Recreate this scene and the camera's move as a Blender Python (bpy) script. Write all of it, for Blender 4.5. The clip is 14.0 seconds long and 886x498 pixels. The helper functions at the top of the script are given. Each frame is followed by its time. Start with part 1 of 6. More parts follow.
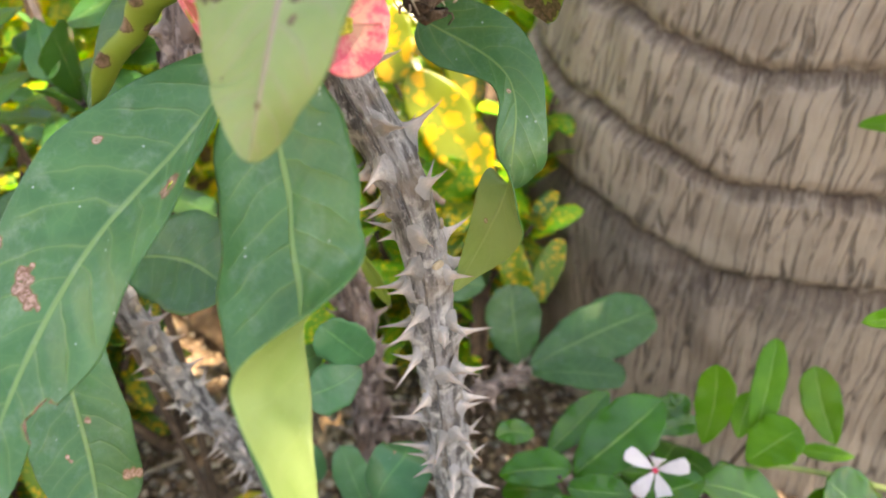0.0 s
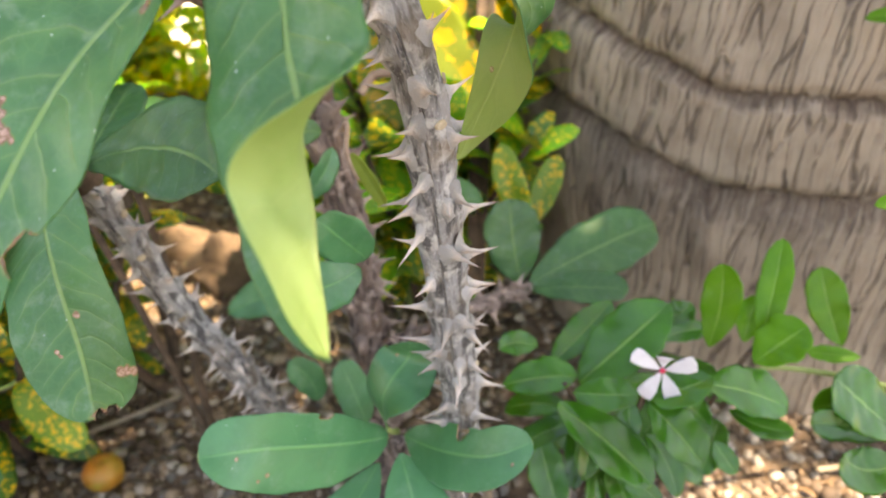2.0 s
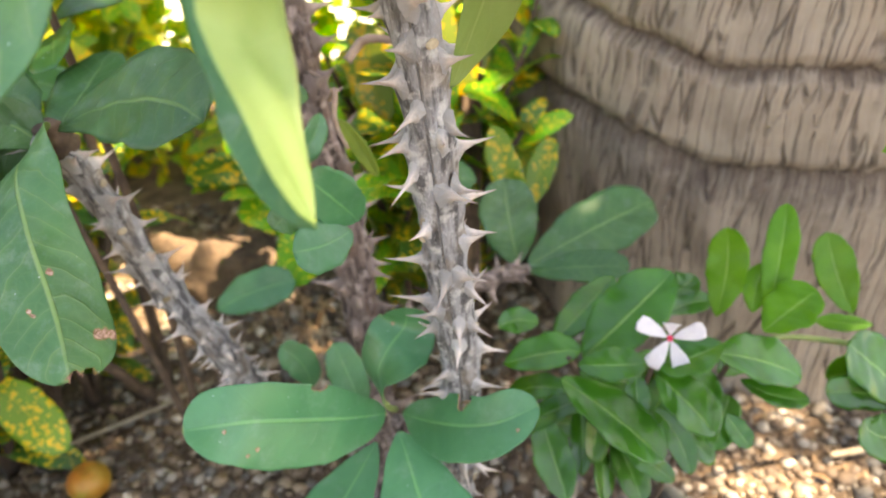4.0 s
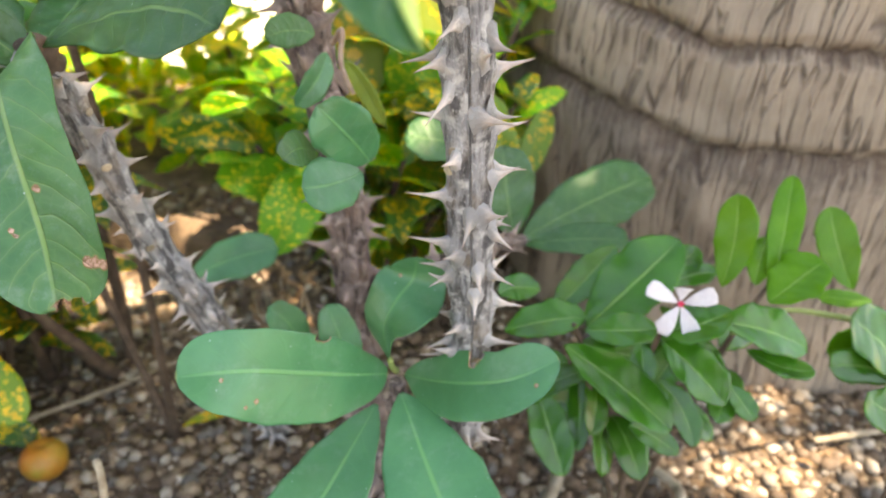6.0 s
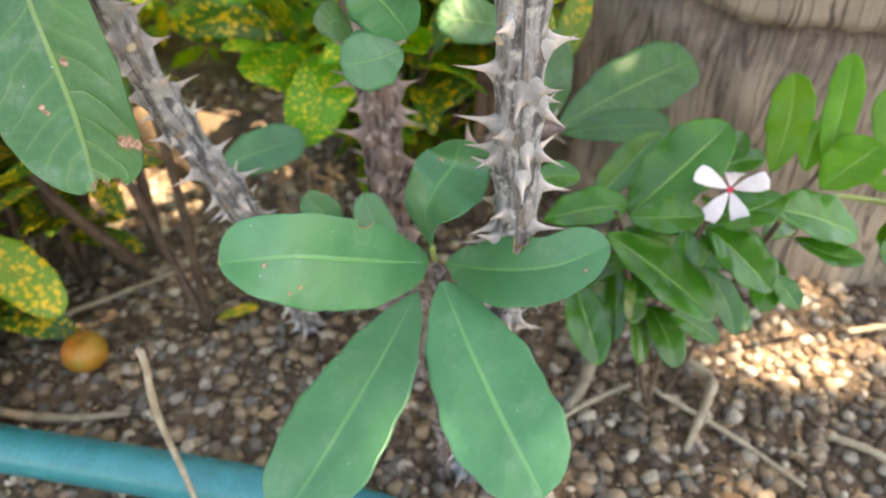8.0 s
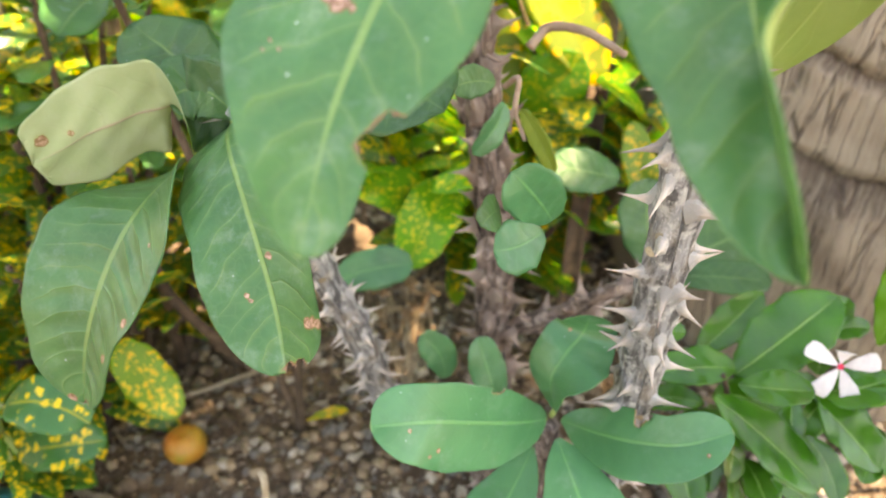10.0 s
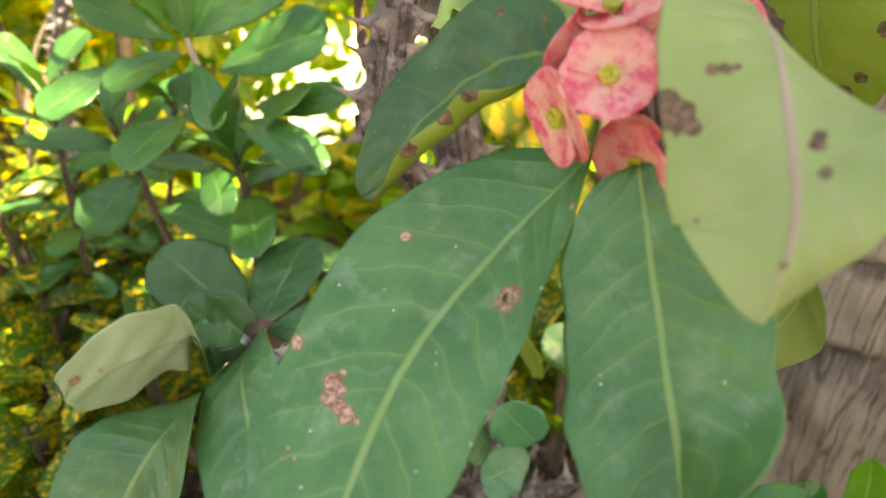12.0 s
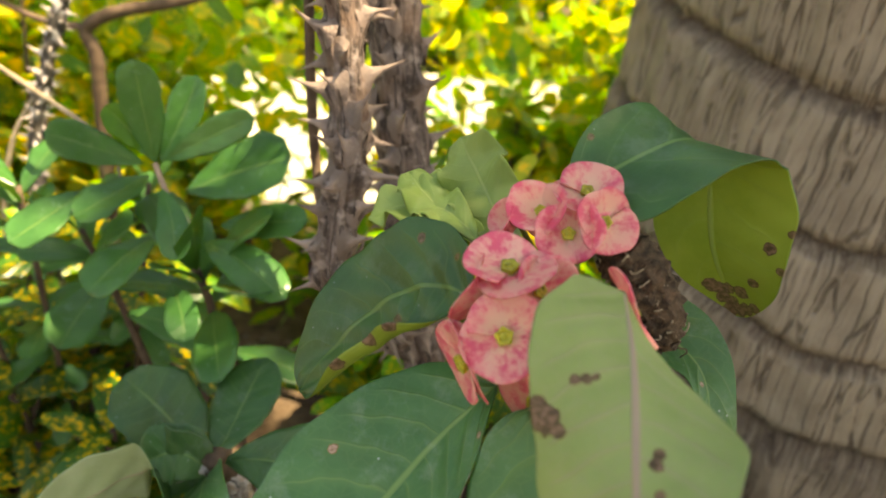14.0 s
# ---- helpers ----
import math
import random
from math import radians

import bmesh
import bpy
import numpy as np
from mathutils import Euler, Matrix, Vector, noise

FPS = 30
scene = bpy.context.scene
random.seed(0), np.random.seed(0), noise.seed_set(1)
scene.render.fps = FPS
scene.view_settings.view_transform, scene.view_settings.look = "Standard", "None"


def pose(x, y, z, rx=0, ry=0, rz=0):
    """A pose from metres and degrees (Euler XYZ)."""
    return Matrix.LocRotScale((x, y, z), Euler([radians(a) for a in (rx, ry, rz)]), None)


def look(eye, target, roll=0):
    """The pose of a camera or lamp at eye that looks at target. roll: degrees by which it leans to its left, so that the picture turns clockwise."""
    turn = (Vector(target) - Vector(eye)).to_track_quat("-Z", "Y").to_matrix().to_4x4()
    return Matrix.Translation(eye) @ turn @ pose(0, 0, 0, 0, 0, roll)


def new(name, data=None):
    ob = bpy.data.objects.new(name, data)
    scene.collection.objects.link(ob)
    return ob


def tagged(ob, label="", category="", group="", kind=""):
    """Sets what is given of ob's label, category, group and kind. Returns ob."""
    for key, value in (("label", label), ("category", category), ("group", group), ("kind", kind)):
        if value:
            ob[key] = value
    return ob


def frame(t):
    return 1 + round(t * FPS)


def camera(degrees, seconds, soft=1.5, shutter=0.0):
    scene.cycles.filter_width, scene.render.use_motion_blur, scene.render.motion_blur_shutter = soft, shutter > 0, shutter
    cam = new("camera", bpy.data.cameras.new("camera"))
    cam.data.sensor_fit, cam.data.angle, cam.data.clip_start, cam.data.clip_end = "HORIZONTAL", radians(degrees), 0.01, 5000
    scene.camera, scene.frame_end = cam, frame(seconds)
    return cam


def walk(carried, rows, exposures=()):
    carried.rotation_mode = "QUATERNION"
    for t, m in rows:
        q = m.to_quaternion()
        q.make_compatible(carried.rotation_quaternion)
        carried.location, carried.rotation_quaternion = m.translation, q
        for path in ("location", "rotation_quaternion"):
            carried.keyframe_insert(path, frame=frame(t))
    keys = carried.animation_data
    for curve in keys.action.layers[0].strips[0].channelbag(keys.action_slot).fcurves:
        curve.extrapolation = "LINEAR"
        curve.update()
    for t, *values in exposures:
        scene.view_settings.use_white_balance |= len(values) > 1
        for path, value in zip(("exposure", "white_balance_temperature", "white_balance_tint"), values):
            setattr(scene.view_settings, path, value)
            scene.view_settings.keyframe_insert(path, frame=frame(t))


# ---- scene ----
cam = camera(64.6, 14.0, soft=1.8)
cam.data.dof.use_dof, cam.data.dof.focus_distance, cam.data.dof.aperture_fstop = True, 0.24, 10.5
# seconds, eye, point looked at, roll
PATH = [
    (0, (0.01075, 0.02256, 0.54033), (-0.0113, 1.7475, -0.4716), 0.07),
    (0.5, (0.01071, 0.02090, 0.53073), (-0.0094, 1.7277, -0.5116), -0.22),
    (1, (0.00985, 0.01836, 0.51881), (0.0106, 1.7025, -0.5600), -0.32),
    (1.5, (0.00795, 0.01564, 0.50779), (0.0174, 1.6896, -0.5867), -0.57),
    (2, (0.00491, 0.01510, 0.50156), (0.0131, 1.6891, -0.5928), -1.00),
    (2.5, (0.00372, 0.01425, 0.49370), (0.0232, 1.6998, -0.5827), -1.41),
    (3, (0.00339, 0.01157, 0.48207), (0.0237, 1.6720, -0.6327), -1.50),
    (3.2, (0.00395, 0.01093, 0.47928), (0.0191, 1.6947, -0.5999), -1.95),
    (5.3, (-0.01327, 0.00849, 0.44545), (0.0619, 1.7401, -0.5524), -1.08),
    (5.5, (-0.01798, 0.00749, 0.44583), (0.0704, 1.7412, -0.5474), -0.04),
    (6, (-0.02542, 0.01406, 0.42962), (0.1359, 1.7376, -0.5721), 1.63),
    (6.5, (-0.02954, 0.01909, 0.41230), (0.1723, 1.6835, -0.6781), 2.29),
    (7, (-0.03128, 0.01937, 0.41148), (0.1609, 1.6084, -0.7877), 2.36),
    (7.2, (-0.03112, 0.01896, 0.40851), (0.1491, 1.5600, -0.8536), 2.10),
    (9.3, (-0.06555, 0.02607, 0.44691), (-0.0650, 1.6705, -0.6914), 0.67),
    (9.5, (-0.07028, 0.02739, 0.45253), (-0.0688, 1.6764, -0.6792), 1.41),
    (10, (-0.07922, 0.03026, 0.46787), (-0.0946, 1.7076, -0.6213), 1.92),
    (10.5, (-0.08600, 0.03246, 0.48417), (-0.1224, 1.7339, -0.5664), 2.67),
    (11, (-0.09134, 0.03902, 0.50536), (-0.1480, 1.7551, -0.5203), 3.34),
    (11.5, (-0.08938, 0.04189, 0.52891), (-0.1361, 1.7866, -0.4477), 3.76),
    (12, (-0.07960, 0.04387, 0.55168), (-0.1075, 1.8085, -0.3892), 3.23),
    (12.5, (-0.07281, 0.04963, 0.56978), (-0.0688, 1.8355, -0.3307), 4.14),
    (13, (-0.07143, 0.05152, 0.58378), (-0.0614, 1.8551, -0.2806), 4.77),
    (13.5, (-0.06815, 0.05248, 0.60498), (-0.0622, 1.8480, -0.2759), 4.54),
    (14, (-0.06399, 0.05292, 0.61149), (-0.0607, 1.8494, -0.2674), 3.71),
]
walk(cam, [(t, look(eye, target, roll)) for t, eye, target, roll in PATH], exposures=[(0, 2.70, 10000, 15), (3, 2.80, 9900, 15), (6, 2.90, 9600, 13), (7.2, 2.87, 9600, 13), (9.5, 3.17, 10700, 13), (10.5, 3.00, 11500, 13), (11, 2.74, 11500, 11), (11.5, 2.50, 11500, 11), (12, 2.55, 11500, 11), (12.5, 2.53, 11600, 10), (13, 2.23, 12000, 9), (14, 1.91, 12300, 8)])

# ---- light ----
SUN_DIR = Vector((0.42, -0.15, 0.90)).normalized()
world = bpy.data.worlds.new("sky")
scene.world = world
world.use_nodes = True
wn = world.node_tree
sky = wn.nodes.new("ShaderNodeTexSky")
sky.sky_type, sky.sun_disc = "NISHITA", False
sky.sun_elevation = math.asin(SUN_DIR.z)
sky.sun_rotation = math.atan2(SUN_DIR.x, SUN_DIR.y)
wn.links.new(sky.outputs[0], wn.nodes["Background"].inputs[0])
wn.nodes["Background"].inputs[1].default_value = 0.11
sun_data = bpy.data.lights.new("sun", "SUN")
sun_data.energy, sun_data.angle, sun_data.color = 5.0, radians(0.6), (1.0, 0.95, 0.86)
sun = new("sun", sun_data)
sun.matrix_world = look(SUN_DIR * 6, (0, 0, 0))


# ---- node helpers ----
def mat_new(name):
    m = bpy.data.materials.new(name)
    m.use_nodes = True
    m.node_tree.nodes.clear()
    return m, m.node_tree


def nd(nt, kind, *ins, **attrs):
    """A node with its inputs in order (None: left alone); sockets are linked, values are set."""
    n = nt.nodes.new("ShaderNode" + kind)
    for k, v in attrs.items():
        setattr(n, k, v)
    for i, v in enumerate(ins):
        if v is None:
            continue
        if isinstance(v, bpy.types.NodeSocket):
            nt.links.new(v, n.inputs[i])
        else:
            n.inputs[i].default_value = (*v, 1) if n.inputs[i].type == "RGBA" and len(v) == 3 else v
    return n


def mth(nt, op, a, b=None, c=None):
    return nd(nt, "Math", a, b, c, operation=op).outputs[0]


def mixc(nt, f, a, b, blend="MIX"):
    n = nt.nodes.new("ShaderNodeMix")
    n.data_type, n.blend_type = "RGBA", blend
    for sock, v in ((n.inputs[0], f), (n.inputs[6], a), (n.inputs[7], b)):
        if isinstance(v, bpy.types.NodeSocket):
            nt.links.new(v, sock)
        else:
            sock.default_value = v if not isinstance(v, tuple) else (*v[:3], 1)
    return n.outputs[2]


def step(nt, x, lo, hi, a=0.0, b=1.0):
    n = nd(nt, "MapRange", x, lo, hi, a, b, interpolation_type="SMOOTHSTEP")
    return n.outputs[0]


def noise_tex(nt, vec, scale, detail=3.0, rough=0.55):
    n = nd(nt, "TexNoise")
    if vec is not None:
        nt.links.new(vec, n.inputs["Vector"])
    n.inputs["Scale"].default_value = scale
    n.inputs["Detail"].default_value = detail
    n.inputs["Roughness"].default_value = rough
    return n.outputs[0]


def stretched(nt, vec, sx, sy, sz):
    n = nd(nt, "Mapping", vec)
    n.inputs["Scale"].default_value = (sx, sy, sz)
    return n.outputs[0]


def obj_vec(nt):
    return nd(nt, "TexCoord").outputs["Object"]


def uv_vec(nt):
    return nd(nt, "TexCoord").outputs["UV"]


def finish(nt, colour, rough, height=None, bump=0.3, dist=0.001, trans=0.0, trans_col=None, spec=0.5, coat=0.0):
    p = nd(nt, "BsdfPrincipled")
    for key, v in (("Base Color", colour), ("Roughness", rough), ("Specular IOR Level", spec)):
        if isinstance(v, bpy.types.NodeSocket):
            nt.links.new(v, p.inputs[key])
        else:
            p.inputs[key].default_value = (*v, 1) if isinstance(v, tuple) else v
    p.inputs["Coat Weight"].default_value, p.inputs["Coat Roughness"].default_value = coat, 0.22
    if height is not None:
        b = nd(nt, "Bump")
        b.inputs["Strength"].default_value = bump
        b.inputs["Distance"].default_value = dist
        nt.links.new(height, b.inputs["Height"])
        nt.links.new(b.outputs[0], p.inputs["Normal"])
    shader = p.outputs[0]
    if trans > 0:
        tr = nd(nt, "BsdfTranslucent", trans_col if trans_col is not None else colour)
        shader = nd(nt, "MixShader", trans, shader, tr.outputs[0]).outputs[0]
    nd(nt, "OutputMaterial", shader)


def bright(nt, colour, lo=0.8, hi=1.2, source="Random"):
    """The colour, lighter or darker from thing to thing."""
    r = nd(nt, "ObjectInfo").outputs["Random"] if source == "Random" else nd(nt, "NewGeometry").outputs["Random Per Island"]
    k = step(nt, r, 0.0, 1.0, lo, hi)
    return nd(nt, "HueSaturation", 0.5, 1.0, k, 1.0, colour).outputs[0]


def leaf_material(name, dark, light, vein, ribs=9, rib=0.05, veins=0.4, bloom=0.2, rough=0.42, trans=0.22, glow=(0.25, 0.5, 0.05), coat=0.0, spec=0.5, scar=((0.22, 0.085, 0.06), (0.62, 0.40, 0.31))):
    m, nt = mat_new(name)
    uv = uv_vec(nt)
    sep = nd(nt, "SeparateXYZ", uv)
    u, v = sep.outputs[0], sep.outputs[1]
    a = mth(nt, "MULTIPLY", mth(nt, "ABSOLUTE", mth(nt, "SUBTRACT", v, 0.5)), 2.0)
    ov = obj_vec(nt)
    n1 = noise_tex(nt, ov, 55, 3)
    n2 = noise_tex(nt, ov, 420, 4, 0.65)
    base = mixc(nt, step(nt, n1, 0.35, 0.68), dark, light)
    base = mixc(nt, step(nt, n2, 0.3, 0.75, 0.0, 0.35), base, light)
    ribm = mth(nt, "MULTIPLY", step(nt, a, rib * 0.45, rib * 1.3, 1.0, 0.0), step(nt, u, 0.7, 1.0, 1.0, 0.35))
    s = mth(nt, "SUBTRACT", mth(nt, "MULTIPLY", u, float(ribs)), mth(nt, "MULTIPLY", mth(nt, "POWER", a, 1.35), ribs * 0.13))
    s = mth(nt, "ADD", s, mth(nt, "MULTIPLY", noise_tex(nt, ov, 40, 2), 1.3))
    s = mth(nt, "PINGPONG", mth(nt, "ADD", s, mth(nt, "MULTIPLY", mth(nt, "GREATER_THAN", v, 0.5), 0.4)), 0.5)
    line = mth(nt, "MULTIPLY", step(nt, s, 0.0, 0.075, 1.0, 0.0), step(nt, a, 0.75, 0.95, 1.0, 0.0))
    halo = mth(nt, "MULTIPLY", step(nt, s, 0.0, 0.3, 1.0, 0.0), step(nt, a, 0.6, 0.95, 0.35, 0.0))
    net = nd(nt, "TexVoronoi", ov, feature="DISTANCE_TO_EDGE")
    net.inputs["Scale"].default_value = 210.0
    fine = step(nt, net.outputs["Distance"], 0.0, 0.10, veins * 0.28, 0.0)
    vmask = mth(nt, "MAXIMUM", mth(nt, "MAXIMUM", ribm, fine), mth(nt, "MULTIPLY", mth(nt, "MAXIMUM", line, halo), veins))
    col = mixc(nt, vmask, base, vein)
    dust = mth(nt, "MULTIPLY", step(nt, noise_tex(nt, ov, 90, 5, 0.7), 0.5, 0.72), bloom)
    col = mixc(nt, dust, col, (0.42, 0.52, 0.46))
    grit = nd(nt, "TexVoronoi", ov)
    grit.inputs["Scale"].default_value = 330.0
    fleck = mth(nt, "MULTIPLY", step(nt, grit.outputs["Distance"], 0.08, 0.18, 1.0, 0.0), mth(nt, "GREATER_THAN", nd(nt, "SeparateColor", grit.outputs["Color"]).outputs[0], 0.93))
    col = mixc(nt, mth(nt, "MULTIPLY", fleck, min(0.8, bloom * 3.0)), col, (0.62, 0.68, 0.62))
    col = bright(nt, col, 0.85, 1.15)
    field = mth(nt, "ADD", nd(nt, "Attribute", attribute_name="scar").outputs["Fac"], mth(nt, "MULTIPLY", mth(nt, "SUBTRACT", noise_tex(nt, ov, 330, 4, 0.6), 0.5), 1.1))
    dead = mixc(nt, step(nt, noise_tex(nt, ov, 700, 3), 0.35, 0.65), scar[0], scar[1])
    dead = mixc(nt, step(nt, field, 0.62, 0.82, 1.0, 0.0), dead, scar[0])
    col = mixc(nt, step(nt, field, 0.38, 0.58, 0.0, 0.45), col, (0.30, 0.30, 0.08))
    col = mixc(nt, step(nt, field, 0.56, 0.62), col, dead)
    h = mth(nt, "ADD", mth(nt, "MULTIPLY", mth(nt, "MAXIMUM", ribm, mth(nt, "MULTIPLY", line, veins)), -0.8), mth(nt, "ADD", mth(nt, "MULTIPLY", halo, -2.2 * veins), mth(nt, "MULTIPLY", n2, 0.2)))
    rg = step(nt, dust, 0.0, 0.3, rough, rough + 0.25)
    finish(nt, col, rg, h, 0.45, 0.001, trans, glow, spec, coat)
    return m


def spotted_leaf_material(name, green, yellow, amount=0.30, scale=170.0, rough=0.3):
    m, nt = mat_new(name)
    ov = obj_vec(nt)
    warp = nd(nt, "TexNoise", ov)
    warp.inputs["Scale"].default_value = 220
    wv = nd(nt, "VectorMath", nd(nt, "VectorMath", warp.outputs["Color"], (0.006, 0.006, 0.006), operation="MULTIPLY").outputs[0], ov, operation="ADD").outputs[0]
    vo = nd(nt, "TexVoronoi", wv)
    vo.inputs["Scale"].default_value = scale
    pick = nd(nt, "SeparateColor", vo.outputs["Color"]).outputs[0]
    size = step(nt, pick, 0.15, 1.0, 0.12, amount + 0.32)
    spot = mth(nt, "LESS_THAN", vo.outputs["Distance"], size)
    u = nd(nt, "SeparateXYZ", uv_vec(nt)).outputs[1]
    ribm = step(nt, mth(nt, "ABSOLUTE", mth(nt, "SUBTRACT", u, 0.5)), 0.012, 0.03, 1.0, 0.0)
    base = mixc(nt, noise_tex(nt, ov, 60), green, tuple(c * 1.7 for c in green))
    col = mixc(nt, mth(nt, "MAXIMUM", spot, mth(nt, "MULTIPLY", ribm, 0.6)), base, yellow)
    col = bright(nt, col, 0.75, 1.25)
    finish(nt, col, rough, noise_tex(nt, ov, 300, 3), 0.2, 0.0006, 0.48, mixc(nt, spot, (0.24, 0.50, 0.03), (0.95, 0.72, 0.04)))
    return m


def plain_material(name, a, b, scale, rough=0.6, bump=0.3, dist=0.001, detail=5.0, island=False, stretch=None, trans=0.0, lo=0.8, hi=1.2, glow=None, spec=0.5):
    m, nt = mat_new(name)
    ov = obj_vec(nt)
    if stretch:
        ov = stretched(nt, ov, *stretch)
    n1 = noise_tex(nt, ov, scale, detail, 0.6)
    n2 = noise_tex(nt, ov, scale * 6, 3, 0.6)
    col = mixc(nt, step(nt, n1, 0.3, 0.7), a, b)
    col = mixc(nt, step(nt, n2, 0.3, 0.8, 0.0, 0.4), col, tuple(c * 0.6 for c in a))
    col = bright(nt, col, lo, hi, "Island" if island else "Random")
    finish(nt, col, rough, mth(nt, "ADD", n1, mth(nt, "MULTIPLY", n2, 0.4)), bump, dist, trans, glow, spec)
    return m


# ---- materials ----
LEAF_TOP = leaf_material("leaf_green", (0.032, 0.130, 0.046), (0.058, 0.186, 0.070), (0.17, 0.30, 0.10), ribs=13, rib=0.042, veins=0.5, bloom=0.22, rough=0.38)
LEAF_DEEP = leaf_material("leaf_deep_green", (0.020, 0.090, 0.032), (0.038, 0.135, 0.045), (0.13, 0.26, 0.08), ribs=9, rib=0.04, veins=0.3, bloom=0.14, scar=((0.07, 0.035, 0.022), (0.24, 0.14, 0.095)))
LEAF_PALE = leaf_material("leaf_bleached_underside", (0.36, 0.46, 0.26), (0.45, 0.54, 0.34), (0.45, 0.36, 0.28), ribs=8, rib=0.03, veins=0.1, bloom=0.05, rough=0.6, glow=(0.4, 0.5, 0.1))
LEAF_UNDER = leaf_material("leaf_pale_underside", (0.22, 0.315, 0.105), (0.285, 0.38, 0.145), (0.40, 0.30, 0.25), ribs=10, rib=0.045, veins=0.4, bloom=0.03, rough=0.5, glow=(0.35, 0.5, 0.1), scar=((0.07, 0.035, 0.022), (0.24, 0.14, 0.095)))
LEAF_LIME = leaf_material("leaf_lime_underside", (0.225, 0.345, 0.095), (0.29, 0.41, 0.135), (0.40, 0.50, 0.18), ribs=9, rib=0.04, veins=0.2, bloom=0.05, rough=0.5, trans=0.25, glow=(0.42, 0.55, 0.12))
LEAF_OLIVE = leaf_material("leaf_olive_underside", (0.185, 0.285, 0.030), (0.25, 0.345, 0.05), (0.22, 0.32, 0.08), ribs=9, rib=0.04, veins=0.2, bloom=0.0, rough=0.5, trans=0.2, glow=(0.3, 0.42, 0.04), scar=((0.07, 0.035, 0.022), (0.24, 0.14, 0.095)))
LEAF_STAR = leaf_material("leaf_young_green", (0.044, 0.205, 0.094), (0.066, 0.255, 0.118), (0.12, 0.36, 0.14), ribs=8, rib=0.05, veins=0.12, bloom=0.14, rough=0.36, coat=0.15)
LEAF_VINCA = leaf_material("leaf_glossy_green", (0.012, 0.096, 0.006), (0.030, 0.158, 0.012), (0.20, 0.38, 0.09), ribs=7, rib=0.035, veins=0.04, bloom=0.0, rough=0.22, spec=0.6)
LEAF_VINCA_LIGHT = leaf_material("leaf_glossy_lime", (0.06, 0.22, 0.010), (0.10, 0.29, 0.015), (0.24, 0.42, 0.10), ribs=7, rib=0.04, veins=0.1, bloom=0.0, rough=0.3, trans=0.3, spec=0.3)
LEAF_BUSH = leaf_material("leaf_shrub_green", (0.036, 0.150, 0.042), (0.066, 0.210, 0.062), (0.14, 0.28, 0.08), ribs=7, rib=0.05, veins=0.12, bloom=0.06, rough=0.26, trans=0.32, glow=(0.30, 0.55, 0.04))
CROTON = spotted_leaf_material("leaf_gold_spotted", (0.028, 0.105, 0.020), (0.72, 0.52, 0.03), amount=0.29, scale=260)
CROTON_LIGHT = spotted_leaf_material("leaf_lime_gold_spotted", (0.080, 0.275, 0.015), (0.70, 0.60, 0.04), amount=0.17, scale=270)
CROTON_GOLD = spotted_leaf_material("leaf_gold", (0.42, 0.42, 0.03), (0.88, 0.64, 0.04), amount=0.5, scale=110)
CROTON_BROAD = spotted_leaf_material("leaf_broad_gold_spotted", (0.030, 0.115, 0.040), (0.70, 0.52, 0.03), amount=0.20, scale=150)
CROTON_PALE = spotted_leaf_material("leaf_yellow_green", (0.13, 0.22, 0.02), (0.62, 0.46, 0.03), amount=0.30, scale=240)
LITTER = plain_material("leaf_litter", (0.13, 0.075, 0.04), (0.36, 0.24, 0.14), 60, 0.85, 0.4, island=True, lo=0.5, hi=1.4)
# Gold leaf in a darker colour that stands in for shade.
CROTON_GOLD_SHADED = spotted_leaf_material("leaf_gold_shaded", (0.10, 0.12, 0.01), (0.36, 0.24, 0.012), amount=0.5, scale=90)
DRY = plain_material("dry_brown_scar", (0.17, 0.075, 0.05), (0.48, 0.30, 0.23), 330, 0.8, 0.5)
DRY_DARK = plain_material("rotten_brown_patch", (0.085, 0.042, 0.026), (0.27, 0.155, 0.10), 220, 0.8, 0.5)


def thorn_material(name, foot, horn, tip):
    """Horn on a foot of bark colour; the thorn's own z runs from 0 at the foot to 1 at the tip."""
    m, nt = mat_new(name)
    ov = obj_vec(nt)
    z = nd(nt, "SeparateXYZ", ov).outputs[2]
    n1 = noise_tex(nt, ov, 7, 4, 0.6)
    zz = mth(nt, "ADD", z, mth(nt, "MULTIPLY", mth(nt, "SUBTRACT", n1, 0.5), 0.25))
    col = mixc(nt, step(nt, zz, 0.0, 0.32), foot, horn)
    col = mixc(nt, step(nt, zz, 0.65, 1.0), col, tip)
    col = mixc(nt, step(nt, n1, 0.3, 0.7, 0.25, 0.0), col, foot)
    finish(nt, bright(nt, col, 0.75, 1.2), 0.55, n1, 0.3, 0.05)
    return m


THORN_BROWN = thorn_material("thorn_brown", (0.17, 0.125, 0.115), (0.33, 0.25, 0.225), (0.16, 0.10, 0.085))
THORN = thorn_material("thorn_horn", (0.29, 0.285, 0.30), (0.52, 0.45, 0.43), (0.40, 0.26, 0.23))
SOIL = plain_material("soil", (0.050, 0.032, 0.020), (0.17, 0.112, 0.070), 34, 0.95, 0.9, 0.004)
WOOD_DEAD = plain_material("dead_wood", (0.26, 0.20, 0.14), (0.44, 0.37, 0.28), 90, 0.85, 0.5)
STEM_GREEN = plain_material("green_stalk", (0.16, 0.26, 0.06), (0.30, 0.34, 0.12), 70, 0.6, 0.2)
STEM_PINK = plain_material("pinkish_twig", (0.27, 0.18, 0.14), (0.42, 0.31, 0.25), 120, 0.8, 0.4)
STEM_BROWN = plain_material("brown_twig", (0.055, 0.034, 0.023), (0.13, 0.085, 0.058), 90, 0.8, 0.5)
